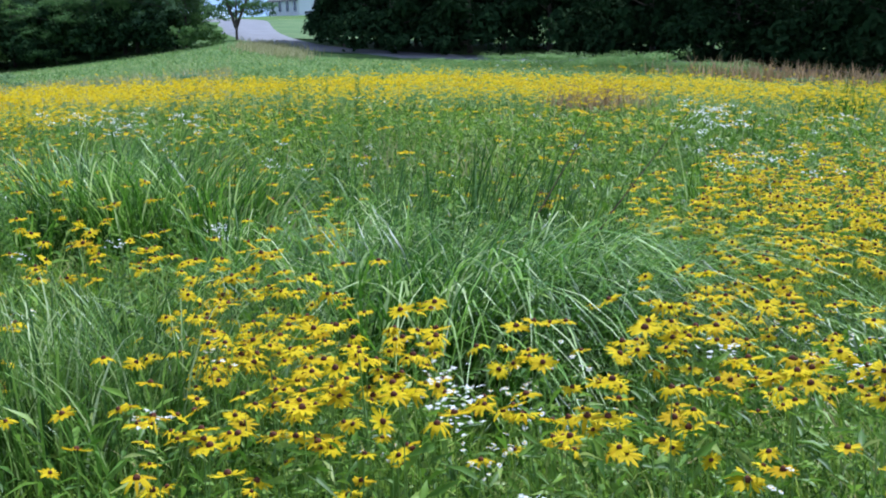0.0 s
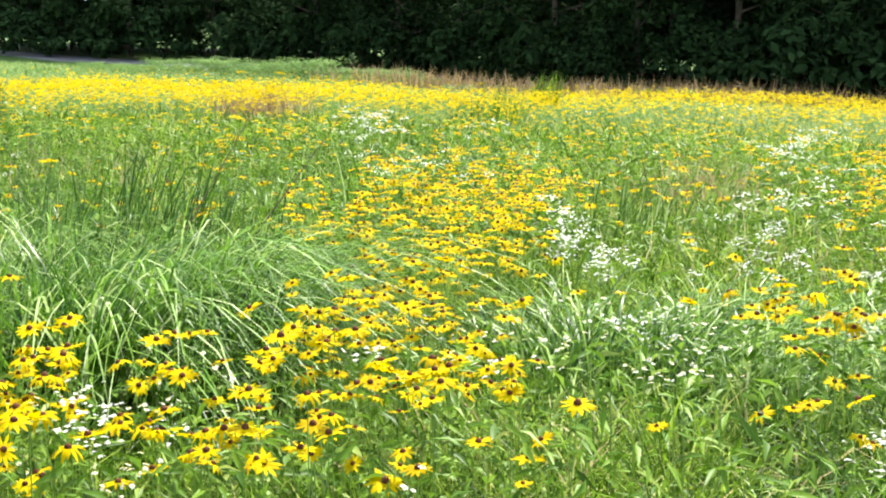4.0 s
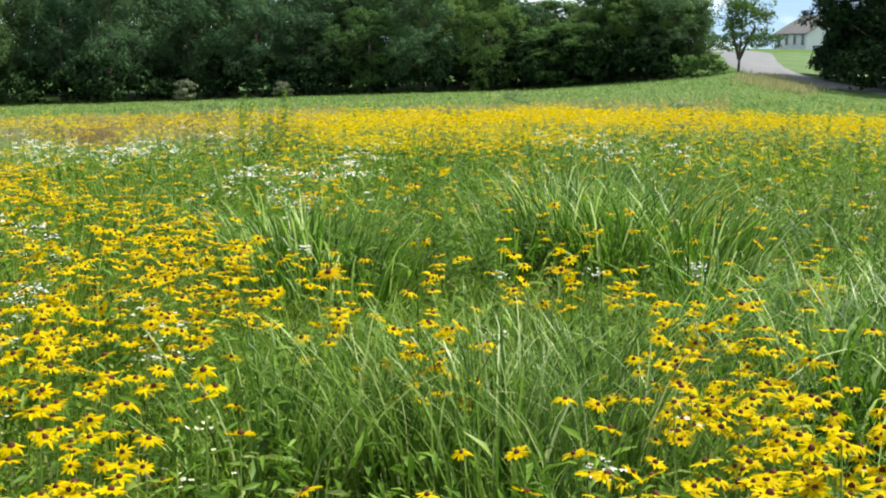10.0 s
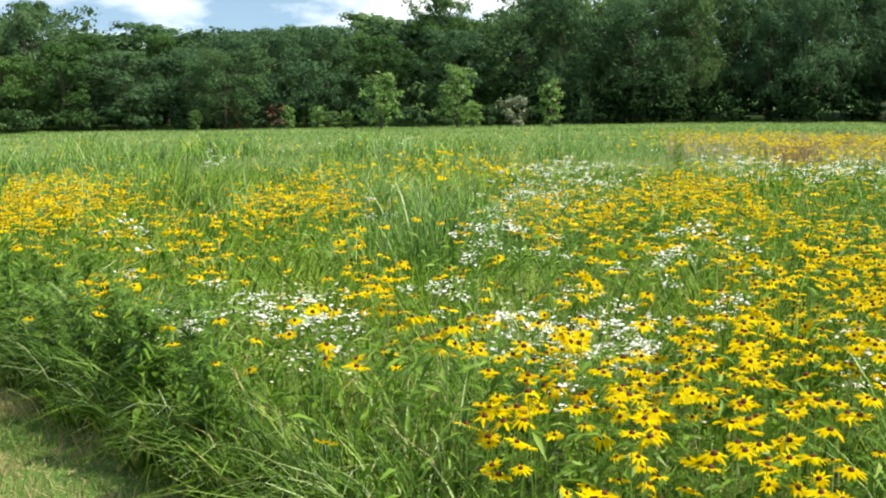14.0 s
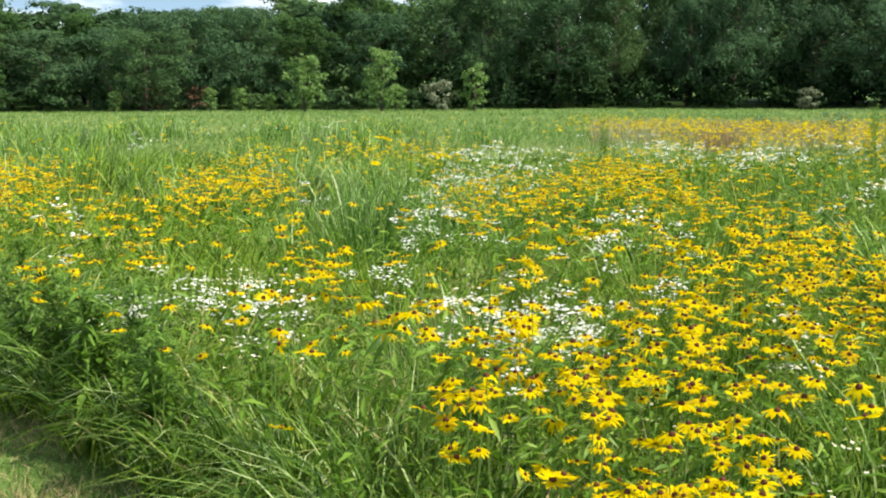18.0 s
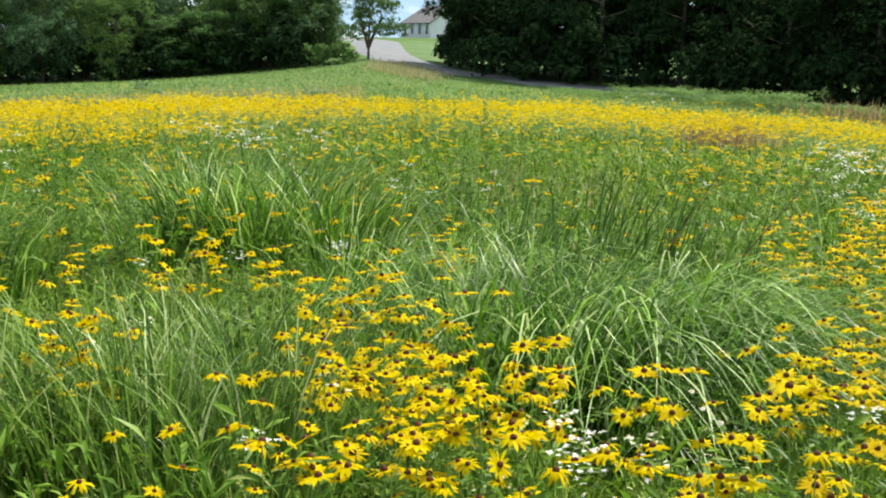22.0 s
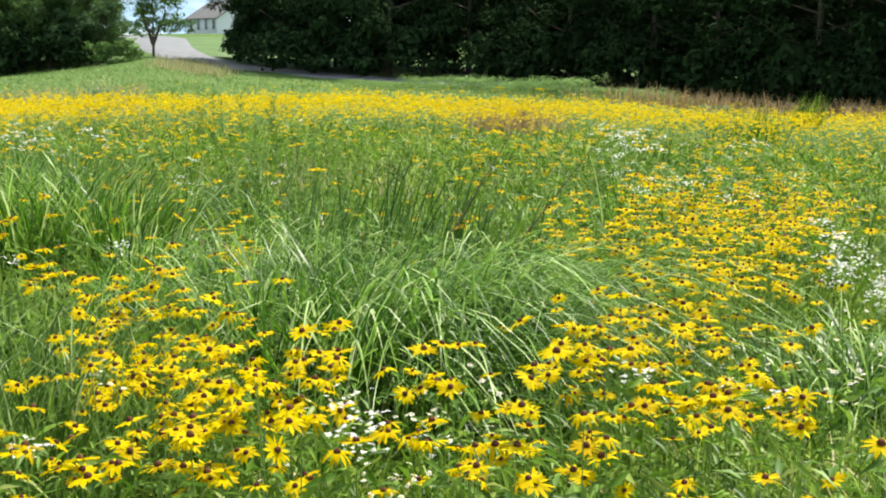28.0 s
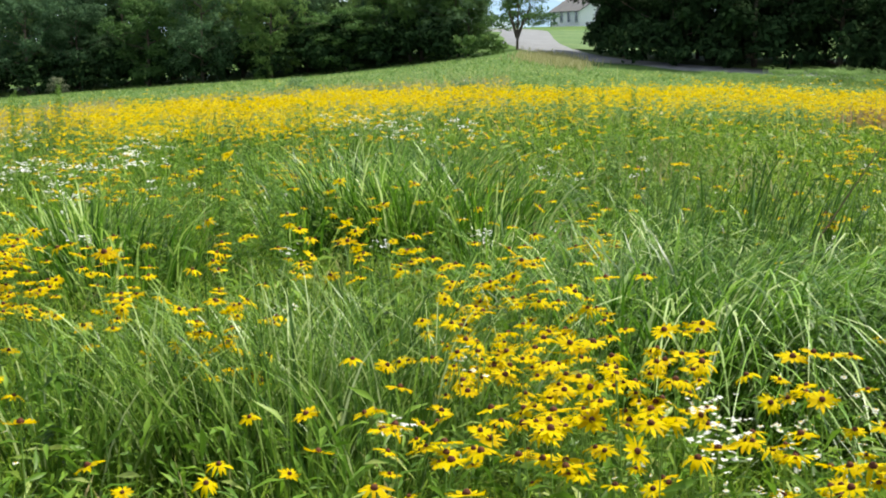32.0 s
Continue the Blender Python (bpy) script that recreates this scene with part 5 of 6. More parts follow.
def flower_height(x, y):
    """Tops of the yellow flowers: a little above the grass, in tiers."""
    n = len(x)
    return np.clip(0.36 + 0.5 * stand_height(x, y) + rng.normal(0.02, 0.075, n), 0.3, 0.92)


def build_flower_field():
    """Yellow and white flowers past those that stand singly."""
    rings = [petal_ring((12, 11, 13, 10, 12)[s], 0.038, 0.0095, (0.0, 0.003, 0.006, 0.010, 0.002)[s], s) for s in range(5)]
    coarse = [petal_ring(7, 0.037, 0.018, 0.006, s, 1) for s in range(3)]
    sparse = [petal_ring(5, 0.038, 0.027, 0.006, s, 1) for s in range(3)]
    dome_n, dome_f = dome(0.0082, 0.0105, 6), (np.array([(0.011, 0, -0.002), (0, 0.011, -0.002), (-0.011, 0, -0.002), (0, -0.011, -0.002), (0, 0, 0.013)]), np.array([(0, 1, 4), (1, 2, 4), (2, 3, 4), (3, 0, 4)]))
    stem = np.array([(-0.0013, 0, -1), (0.0013, 0, -1), (0, 0.0, -0.004)]), np.array([(0, 1, 2)])
    pieces = []

    def add(x, y, ring_set, cone, size, high, stems=True):
        n = len(x)
        if not n:
            return
        z = ground_z(x, y) + high
        place, turn, tilt, to = np.stack([x, y, z], -1), rng.uniform(0, 6.28, n), np.abs(rng.normal(0.0, 0.3, n)), rng.uniform(0, 6.28, n)
        pick = rng.integers(0, len(ring_set), n)
        for k, (rv, rf) in enumerate(ring_set):
            m = pick == k
            pieces.append((*spots(rv, rf, place[m], turn[m], tilt[m], to[m], size[m]), 0))
        if cone:
            pieces.append((*spots(*cone, place, turn, tilt, to, size), 1))
        if stems:
            v, f = spots(*stem, place, np.arctan2(-x, y), 0 * tilt, to, np.ones(n))
            v = v.reshape(n, 3, 3)
            v[:, :2, 2] = (z - high * 0.9)[:, None]
            v[:, :2, :2] += rng.normal(0, 0.03, (n, 1, 2))
            pieces.append((v.reshape(-1, 3), f, 2))
    x, y = scatter(13500, 1.6, 6.5)
    m = rng.uniform(0, 1, len(x)) < yellow_at(x, y) * (0.35 + 0.65 * clumped(x, y))
    x, y = x[m], y[m]
    add(x, y, rings, dome_n, rng.uniform(0.6, 1.1, len(x)), flower_height(x, y))
    x, y = scatter(58000, 6.5, 21)
    m = rng.uniform(0, 1, len(x)) < yellow_at(x, y)
    x, y = x[m], y[m]
    m = y > mow_line(x) + 0.25
    x, y = x[m], y[m]
    for m, cone in ((np.hypot(x, y) < 13.5, dome_f), (np.hypot(x, y) >= 13.5, None)):
        px, py = x[m], y[m]
        add(px, py, coarse, cone, rng.uniform(0.65, 1.2, len(px)), flower_height(px, py), False)
    x, y = scatter(200000, 20.5, 42)
    m = rng.uniform(0, 1, len(x)) < yellow_at(x, y)
    x, y = x[m], y[m]
    add(x, y, sparse, None, rng.uniform(0.9, 1.45, len(x)), flower_height(x, y), False)
    v, f, k = gather(pieces)
    ob = new("wildflower_field", tri_mesh("wildflower_field", v, f, [PETAL, CONE, STEM], k))
    tagged(ob, "countless yellow coneflowers with dark centres over the meadow", "flowers", kind="stuff")
    # white heads in loose flat clusters
    pieces = []
    near, far = petal_ring(7, 0.0095, 0.0065, 0.001, 5, 1), petal_ring(4, 0.012, 0.013, 0.002, 6, 1)
    for count, r0, r1, shape, each, size in ((1700, 1.6, 7.0, near, 15, 0.8), (4700, 7.0, 20, far, 9, 0.9), (1800, 20, 45, far, 4, 1.8)):
        x, y = scatter(count * 3, r0, r1)
        m = rng.uniform(0, 1, len(x)) < field(x, y, WHITES, 0.004)
        x, y = np.repeat(x[m], each), np.repeat(y[m], each)
        n = len(x)
        top = ground_z(x, y) + np.clip(stand_height(x, y) + np.repeat(rng.normal(0.04, 0.055, n // each), each), 0.3, 0.85)
        place = np.stack([x + rng.normal(0, 0.03, n), y + rng.normal(0, 0.03, n), top + rng.normal(0, 0.011, n)], -1)
        pieces.append((*spots(*shape, place, rng.uniform(0, 6.28, n), np.abs(rng.normal(0, 0.35, n)), rng.uniform(0, 6.28, n), size * rng.uniform(0.7, 1.3, n)), 0))
    v, f, k = gather(pieces)
    ob = new("white_flower_field", tri_mesh("white_flower_field", v, f, [WHITE], k))
    tagged(ob, "drifts of small white daisy-like flowers in the meadow", "flowers", kind="stuff")


build_grass()
build_leaves()
build_flower_field()


# ---------------------------------------------------------------- tussocks and tall weeds
def tussock(label, x, y, count, height, radius, lean, bend, mat, width=0.006, heading=None, spread=6.28, segs=5, droop=None):
    """One clump of grass: blades from a tight foot that rise and arch outwards, or all one way."""
    a, d = rng.uniform(0, 6.28, count), radius * np.sqrt(rng.uniform(0, 1, count))
    px, py = d * np.cos(a), d * np.sin(a)
    head = a + rng.normal(0, 0.5, count) if heading is None else heading + rng.normal(0, spread, count)
    ob = thing("grass_tussock", label, "grass", "grass tussocks", at=(x, y, float(ground_z(x, y))))
    outer = np.hypot(px, py) > 0.68 * radius
    for name, m, flare in (("upright_foliage", ~outer, 0.85), ("arching_foliage", outer, 1.15)):
        n = int(m.sum())
        v, f = blades(px[m], py[m], np.zeros(n) - 0.02, height * rng.uniform(0.55, 1.15, n), width * rng.uniform(0.6, 1.4, n), flare * lean * rng.uniform(0.3, 1.5, n),
                      flare * bend * rng.uniform(0.3, 1.5, n), head[m], head[m] + 1.57 + rng.normal(0, 0.5, n), segs, droop)
        tagged(part(name, tri_mesh("tussock_" + name, v, f, mat), ob), kind="stuff")


def build_tussocks():
    arch = "arching grass tussock with some pale blades, falling to one side"
    rush = "upright clump of dark green rushes"
    fine = "fine bluish grass tussock among the flowers"
    lush = "fresh green clump of broad grass blades"
    # the big tussock that arches over to one side, and the paler grass behind it
    for x, y, n, h in ((-0.42, 4.75, 260, 1.5), (-0.2, 4.95, 240, 1.5), (-0.62, 4.5, 170, 1.35), (-0.1, 4.55, 170, 1.3), (-0.75, 5.0, 150, 1.4), (-0.3, 4.25, 130, 1.2), (0.15, 5.0, 140, 1.3)):
        tussock(arch, x, y, n, h, 0.16, 0.16, 0.42, GRASS_ARCH, 0.0095, -0.2, 0.75, 9, 0.7)
    for x, y, n in ((-0.7, 4.55, 60), (-0.55, 4.8, 50), (-0.85, 4.95, 60), (-1.05, 4.8, 50), (-0.95, 4.4, 40)):
        tussock(lush, x, y, n, 0.95, 0.2, 0.12, 0.35, GRASS_LIME, 0.014, None, 0, 6, 0.25)
    for x, y in ((-1.15, 5.4), (-0.95, 5.9), (-1.45, 5.8), (-1.3, 5.0), (-1.75, 5.3), (-1.1, 6.5), (-1.5, 6.5), (-0.6, 5.6), (-1.9, 6.1)):
        tussock(arch, x, y, 150, 1.2, 0.2, 0.2, 0.4, GRASS_PALE, 0.008, 0.2, 1.4, 7, 0.62)
    # dark rushes behind, leaning to one side
    for x, y, n, h in ((-1.5, 7.1, 22, 0.85), (-1.25, 7.1, 34, 1.0), (-1.0, 7.2, 46, 1.1), (-0.72, 7.3, 46, 1.15), (-0.4, 7.3, 40, 1.08), (-0.1, 7.2, 26, 0.92), (-0.9, 6.6, 34, 0.92), (-0.55, 6.8, 36, 0.98), (-1.15, 6.4, 24, 0.88), (0.2, 6.9, 14, 0.82)):
        tussock(rush, x, y, n, h, 0.28, 0.26, 0.12, GRASS_DARK, 0.0145, 0.2, 0.85, 4)
    # the fine bluish tussocks near the path
    for x, y, n in ((-1.95, 3.4, 230), (-1.72, 3.6, 200), (-2.2, 3.35, 180), (-1.5, 3.8, 170), (-1.95, 3.75, 150), (-1.6, 3.3, 140), (-2.3, 3.1, 120), (-1.3, 3.6, 140), (-1.7, 4.0, 120), (-1.3, 3.2, 80), (-1.1, 3.9, 90)):
        tussock(fine, x, y, n, 0.95, 0.17, 0.11, 0.27, GRASS_BLUE, 0.0085, None, 0, 7, 0.3)
    # tall fresh clumps
    for x, y, n, h in ((-3.75, 5.5, 130, 0.9), (-4.25, 5.75, 190, 0.95), (-4.5, 6.0, 150, 0.9), (-3.2, 7.3, 240, 1.02), (-2.85, 7.0, 220, 1.0), (-3.55, 7.5, 220, 1.0), (-2.55, 7.3, 200, 0.95), (-2.3, 7.0, 160, 0.9), (-3.0, 8.0, 200, 1.0), (-3.8, 8.2, 180, 0.95), (-3.3, 6.6, 120, 0.85)):
        tussock(lush, x, y, int(1.3 * n), h + 0.12, 0.3, 0.1, 0.3, GRASS_LIME, 0.014, None, 0, 6, 0.3)
    for x, y in ((-4.7, 7.2), (-5.4, 6.6), (-5.1, 4.8), (-4.95, 4.4), (-3.75, 3.75), (-3.95, 3.55)):
        tussock("upright loose clump of green grass", x, y, 110, 0.88, 0.16, 0.16, 0.2, GRASS, 0.008, None, 0, 4)
    # bright arching grass between the flowers
    for x, y, n, h in ((1.15, 4.35, 130, 1.0), (1.0, 4.55, 110, 0.95), (1.25, 4.6, 110, 1.0), (1.45, 4.5, 120, 1.0), (1.5, 4.2, 130, 0.95), (1.75, 4.25, 140, 0.95), (1.95, 4.5, 140, 0.95), (1.7, 3.9, 130, 0.9), (2.1, 4.0, 120, 0.9), (1.9, 5.0, 130, 0.95), (2.5, 4.7, 130, 0.95)):
        tussock(arch if x > 1.4 else lush, x, y, n, h, 0.15, 0.2, 0.5, GRASS_PALE if x > 1.4 else GRASS_LIME, 0.0095, 0.5 if x > 1.4 else 1.4, 0.9, 7, 0.62)
    for x, y, n, h in ((1.35, 2.85, 150, 0.62), (1.6, 2.75, 150, 0.6), (1.75, 3.1, 150, 0.65), (2.05, 3.3, 160, 0.7), (1.95, 2.8, 150, 0.6), (2.3, 3.6, 150, 0.75), (1.15, 3.2, 90, 0.55)):
        tussock("fresh green grass falling in fine arcs", x, y, n, h, 0.16, 0.22, 0.6, GRASS_LIME, 0.0065, None, 0, 6, 0.6)
    for x, y, n, h in ((2.3, 8.0, 45, 0.85), (2.55, 8.4, 45, 0.85), (2.85, 8.9, 40, 0.85), (3.2, 8.6, 35, 0.8), (1.6, 14.5, 80, 0.9), (4.4, 24.6, 90, 1.1), (4.9, 25.1, 70, 1.05), (3.8, 24.4, 60, 0.9), (8.5, 38.5, 150, 1.3)):
        tussock("upright clump of grey-green rushes", x, y, n, h, 0.3 if y < 20 else 0.5, 0.15, 0.15, GRASS_BLUE if y < 20 else GRASS, 0.011 + 0.0004 * y, 0.3, 1.0, 3)
    for x, y, n, h in ((-6.0, 1.5, 300, 0.78), (-5.75, 1.65, 240, 0.75), (-6.4, 1.45, 260, 0.8), (-6.7, 1.7, 220, 0.8), (-7.4, 1.3, 220, 0.8), (-13.2, 6.7, 300, 1.05), (-12.7, 6.4, 240, 1.0)):
        tussock(fine, x, y, n, h, 0.2, 0.16, 0.45, GRASS_BLUE, 0.009, None, 0, 5, 0.45)
    for x, y, n, h in ((-8.1, 4.15, 150, 0.9), (-8.5, 4.4, 140, 0.9), (-7.7, 3.9, 140, 0.85), (-7.4, 3.4, 130, 0.8), (-8.8, 4.0, 120, 0.85), (-7.2, 3.9, 120, 0.8)):
        tussock("soft stand of dark green grass", x, y, n, h, 0.3, 0.14, 0.3, GRASS_DARK if n > 135 else GRASS_LIME, 0.008, None, 0, 5)
    for x, y, n, h in ((-3.5, 1.75, 90, 0.68), (-3.25, 1.8, 100, 0.66), (-3.0, 1.85, 100, 0.66), (-2.75, 1.92, 80, 0.62), (-3.35, 2.0, 80, 0.66), (-3.8, 1.72, 80, 0.66), (-2.9, 2.1, 70, 0.6)):
        tussock("blue-green grass standing at the mown edge", x, y, n, h, 0.16, 0.12, 0.3, GRASS_BLUE, 0.0085, None, 0, 6, 0.3)
    for x, y, n, h in ((-6.2, 1.2, 150, 0.7), (-5.6, 1.28, 170, 0.7), (-5.1, 1.38, 170, 0.68), (-4.5, 1.48, 150, 0.65), (-4.0, 1.5, 120, 0.6), (-3.45, 1.62, 170, 0.62), (-3.15, 1.68, 170, 0.6), (-2.8, 1.75, 150, 0.6), (-7.2, 1.0, 170, 0.7), (-3.7, 1.75, 130, 0.66)):
        tussock("tall green grass leaning over the mown edge", x, y, n, h, 0.14, 0.2, 0.4, GRASS_BLUE, 0.0085, -1.6, 1.3, 5, 0.5)
    for k in range(70):
        x, y = polar(rng.uniform(-12, 60), 4.6 + 12 * rng.uniform(0, 1) ** 1.4)
        if yellow_at(x, y) > 0.5:
            continue
        tussock(("loose clump of pale meadow grass", lush, fine, rush)[k % 4], x, y, 120, rng.uniform(0.6, 0.98), 0.2, 0.2, rng.uniform(0.3, 0.7), (GRASS_PALE, GRASS_LIME, GRASS_BLUE, GRASS_DARK)[k % 4], 0.006 + 0.0004 * y, None, 0, 4)
    for k in range(48):
        x, y = polar(rng.uniform(20, 60), rng.uniform(8.5, 17))
        tussock("full clump of green grass standing before the flower field", x, y, 80, rng.uniform(0.85, 1.08), 0.3, 0.12, rng.uniform(0.2, 0.45), (GRASS_LIME, GRASS, GRASS_BLUE)[k % 3], 0.007 + 0.0003 * y, None, 0, 4)
    for k in range(44):
        x, y = polar(rng.uniform(-8, 62), rng.uniform(6.5, 15))
        tussock("thin tall grass rising above the flowers", x, y, 24, rng.uniform(0.85, 1.15), 0.16, 0.16, rng.uniform(0.15, 0.4), (GRASS, GRASS_LIME, GRASS_BLUE)[k % 3], 0.006 + 0.0003 * y, None, 0, 4)
    for k in range(74):
        x, y = polar(rng.uniform(57, 92), 9 + 32 * rng.uniform(0, 1) ** 1.3)
        tussock("tall loose grass bending in the wind", x, y, 150, rng.uniform(0.8, 1.12), 0.32 + 0.015 * math.hypot(x, y), 0.2, 0.5, (GRASS_PALE, GRASS_LIME, GRASS_BLUE, GRASS)[k % 4], 0.006 + 0.0005 * math.hypot(x, y), 2.8, 0.9, 4)


def weed_meshes(seed, height):
    """A tall leafy weed: a stem with leaves in spirals and a loose plume."""
    r = np.random.default_rng(seed)
    v, f = tube([(0, 0, -0.02), (0.01, 0.01, height * 0.5), (0.02, -0.01, height)], [0.007, 0.005, 0.002], 4)
    stem_me = tri_mesh("weed_stem", v, f, STEM)
    n = 130
    v0, f0 = leaf_shape(0.12, 0.024, 0.03)
    z = height * (0.15 + 0.85 * r.uniform(0, 1, n))
    v, f = spots(v0, f0, np.stack([0 * z, 0 * z, z], -1), np.arange(n) * 2.4, r.uniform(-0.9, 0.2, n), np.arange(n) * 2.4, (1.25 - 0.75 * z / height) * r.uniform(0.7, 1.2, n))
    return stem_me, tri_mesh("weed_leaves", v, f, DARK_LEAF)


def build_weeds():
    kinds = [weed_meshes(s, 1.05) for s in range(3)]
    spots_at = [(-12, 14.2, 1.35), (-7.7, 8.6, 1.05), (-10.4, 14.2, 1.25), (-16.6, 12.7, 1.2), (-5.1, 12.6, 1.1), (-19.2, 24, 1.5), (-3.1, 14.4, 1.2), (-6.6, 12.7, 1.1),
                (-3.4, 5.7, 0.95), (-3.6, 5.9, 0.9), (-3.2, 5.9, 1.0), (-11.6, 14.6, 1.1), (-9.2, 10.4, 0.95), (-2.6, 13.2, 1.1), (-4.4, 16.8, 1.25), (-1.4, 9.4, 0.95), (-2.0, 9.8, 1.0), (-13.4, 15.0, 1.1)]
    spots_at += [(-3.8, 6.05, 0.95), (-3.65, 6.3, 0.9), (-4.05, 6.35, 0.95), (-4.15, 5.95, 0.85), (-2.75, 6.9, 0.8), (-5.75, 3.0, 0.62), (-17.3, 20.3, 1.3), (-2.1, 11.2, 0.9), (-1.6, 8.6, 0.85), (-6.2, 9.6, 0.9), (-8.4, 13.6, 1.0), (-7.5, 12.7, 0.95), (-2.8, 11.9, 0.85), (0.4, 9.6, 0.85), (-0.6, 8.2, 0.8), (-3.3, 9.2, 0.85), (-14, 17.5, 1.1), (-5.5, 15.5, 1.0)]
    for k, (x, y, s) in enumerate(spots_at):
        for j in range(4):
            px, py = x + rng.normal(0, 0.16), y + rng.normal(0, 0.14)
            ob = thing("tall_weed", "tall leafy green weed standing above the grass", "weed", "tall weeds", at=(px, py, float(ground_z(px, py))), turn=rng.uniform(0, 360), scale=s * rng.uniform(0.65, 0.9))
            part("stem", kinds[(k + j) % 3][0], ob)
            tagged(part("leaves", kinds[(k + j) % 3][1], ob), kind="stuff")


def build_edge_forbs():
    """Dark leafy plants that stand at the mown edge."""
    kinds = [weed_meshes(s + 10, 0.5) for s in range(3)]
    for k in range(88):
        x = -4.1 - 4.6 * rng.uniform(0, 1) ** 1.1
        y = float(mow_line(x)) + 0.04 + abs(rng.normal(0.1, 0.22))
        ob = thing("leafy_forb", "low leafy green plant at the edge of the mown path", "weed", "leafy plants at the path", at=(x, y, float(ground_z(x, y))), turn=rng.uniform(0, 360), scale=rng.uniform(0.75, 1.35))
        part("stem", kinds[k % 3][0], ob)
        tagged(part("leaves", kinds[k % 3][1], ob), kind="stuff")


def build_mid_forbs():
    """Broad-leaved plants that break up the grass, with a few pale dry tops."""
    r = np.random.default_rng(23)
    kinds = []
    for seed in (41, 42, 43):
        v, f = tube([(0, 0, -0.02), (0.015, 0.01, 0.32), (0.03, -0.01, 0.62)], [0.006, 0.005, 0.002], 4)
        stem_me = tri_mesh("forb_stem", v, f, STEM)
        q = np.random.default_rng(seed)
        n = 80
        z = 0.62 * q.uniform(0.1, 1, n)
        v0, f0 = leaf_shape(0.10, 0.028, 0.03)
        v, f = spots(v0, f0, np.stack([0.02 * z, 0 * z, z], -1), np.arange(n) * 2.4, q.uniform(-0.9, 0.3, n), np.arange(n) * 2.4, (1.2 - 0.9 * z) * q.uniform(0.6, 1.2, n))
        kinds.append((stem_me, tri_mesh("forb_leaves_broad", v, f, LEAF)))
    for k in range(110):
        x, y = polar(r.uniform(-13, 58), 3.6 + 9.5 * r.uniform(0, 1) ** 1.2)
        if y < float(mow_line(x)) + 0.4:
            continue
        ob = thing("broadleaf_forb", "broad-leaved green plant among the meadow grass", "weed", "broad-leaved plants", at=(x, y, float(ground_z(x, y))), turn=r.uniform(0, 360), scale=r.uniform(0.75, 1.25))
        part("stem", kinds[k % 3][0], ob)
        tagged(part("leaves", kinds[k % 3][1], ob), kind="stuff")


def build_dry_heads():
    """Straw and rust seed heads: by the drive, along the shaded edge and in a patch of the field."""
    xs, ys, hs = [], [], []
    for yaw0, yaw1, r0, r1, n, h in ((-1.5, 2.5, 24, 28, 300, 0.72), (-22, -18, 10, 13, 120, 0.7), (40, 48, 28, 36, 300, 0.7), (36, 53, 31, 52, 4200, 0.6), (18, 34, 30, 50, 2200, 0.55)):
        a, r = np.radians(rng.uniform(yaw0, yaw1, n)), rng.uniform(r0, r1, n)
        xs.append(-r * np.sin(a)), ys.append(r * np.cos(a)), hs.append(h * rng.uniform(0.75, 1.15, n))
    for px, py, spread, n in ((-2.5, 7.6, 0.35, 60), (-3.7, 10.6, 0.5, 90), (-2.2, 12.3, 0.5, 80), (0.2, 5.4, 0.3, 40), (-4.6, 2.6, 0.4, 60), (-3.1, 2.6, 0.3, 40), (3.0, 7.0, 0.5, 60), (-6.0, 5.6, 0.5, 70)):
        xs.append(px + rng.normal(0, spread, n)), ys.append(py + rng.normal(0, spread, n)), hs.append(rng.uniform(0.5, 0.8, n))
    a, r = np.radians(rng.normal(16.0, 0.75, 1900)), rng.normal(84, 4.5, 1900)
    xs.append(-r * np.sin(a)), ys.append(r * np.cos(a)), hs.append(rng.uniform(0.35, 0.75, 1900))
    x, y, h = np.concatenate(xs), np.concatenate(ys), np.concatenate(hs)
    r = np.hypot(x, y)
    v, f = blades(x, y, ground_z(x, y), h, 0.006 + 0.0006 * r, rng.uniform(0, 0.3, len(x)), rng.uniform(0, 0.5, len(x)), rng.uniform(0, 6.28, len(x)), np.arctan2(-x, y) + rng.normal(0, 0.5, len(x)), 2)
    tagged(new("dry_grass", tri_mesh("dry_grass", v, f, DRY)), "dry straw-coloured seed heads of tall grass", "grass", kind="stuff")
    # rusty pink heads: a fringe before the shaded woods, a patch in the yellow field and one among the white flowers
    xs, ys, hs = [], [], []
    for mid, wide, r0, deep, n, h in ((-7.5, 2.6, 54, 1.6, 520, 1.15), (-14, 3.0, 53, 1.5, 420, 1.05), (-22, 4.0, 51, 1.5, 620, 1.15), (0.8, 1.0, 25.5, 1.2, 620, 0.8), (-19.5, 1.6, 11.6, 0.8, 170, 0.72), (45, 2.6, 38, 3.0, 500, 0.75), (47.2, 0.5, 30, 1.2, 160, 0.9)):
        a, r = np.radians(rng.normal(mid, wide, n)), rng.normal(r0, deep, n)
        xs.append(-r * np.sin(a)), ys.append(r * np.cos(a)), hs.append(h * rng.uniform(0.6, 1.15, n))
    x, y, h = np.concatenate(xs), np.concatenate(ys), np.concatenate(hs)
    n, r = len(x), np.hypot(x, y)
    v, f = blades(x, y, ground_z(x, y), h, 0.005 + 0.0006 * r, rng.uniform(0, 0.3, n), rng.uniform(0, 0.5, n), rng.uniform(0, 6.28, n), np.arctan2(-x, y) + rng.normal(0, 0.5, n), 2)
    tagged(new("rusty_grass", tri_mesh("rusty_grass", v, f, ROSY)), "rusty pink seed heads of tall meadow grass", "grass", kind="stuff")


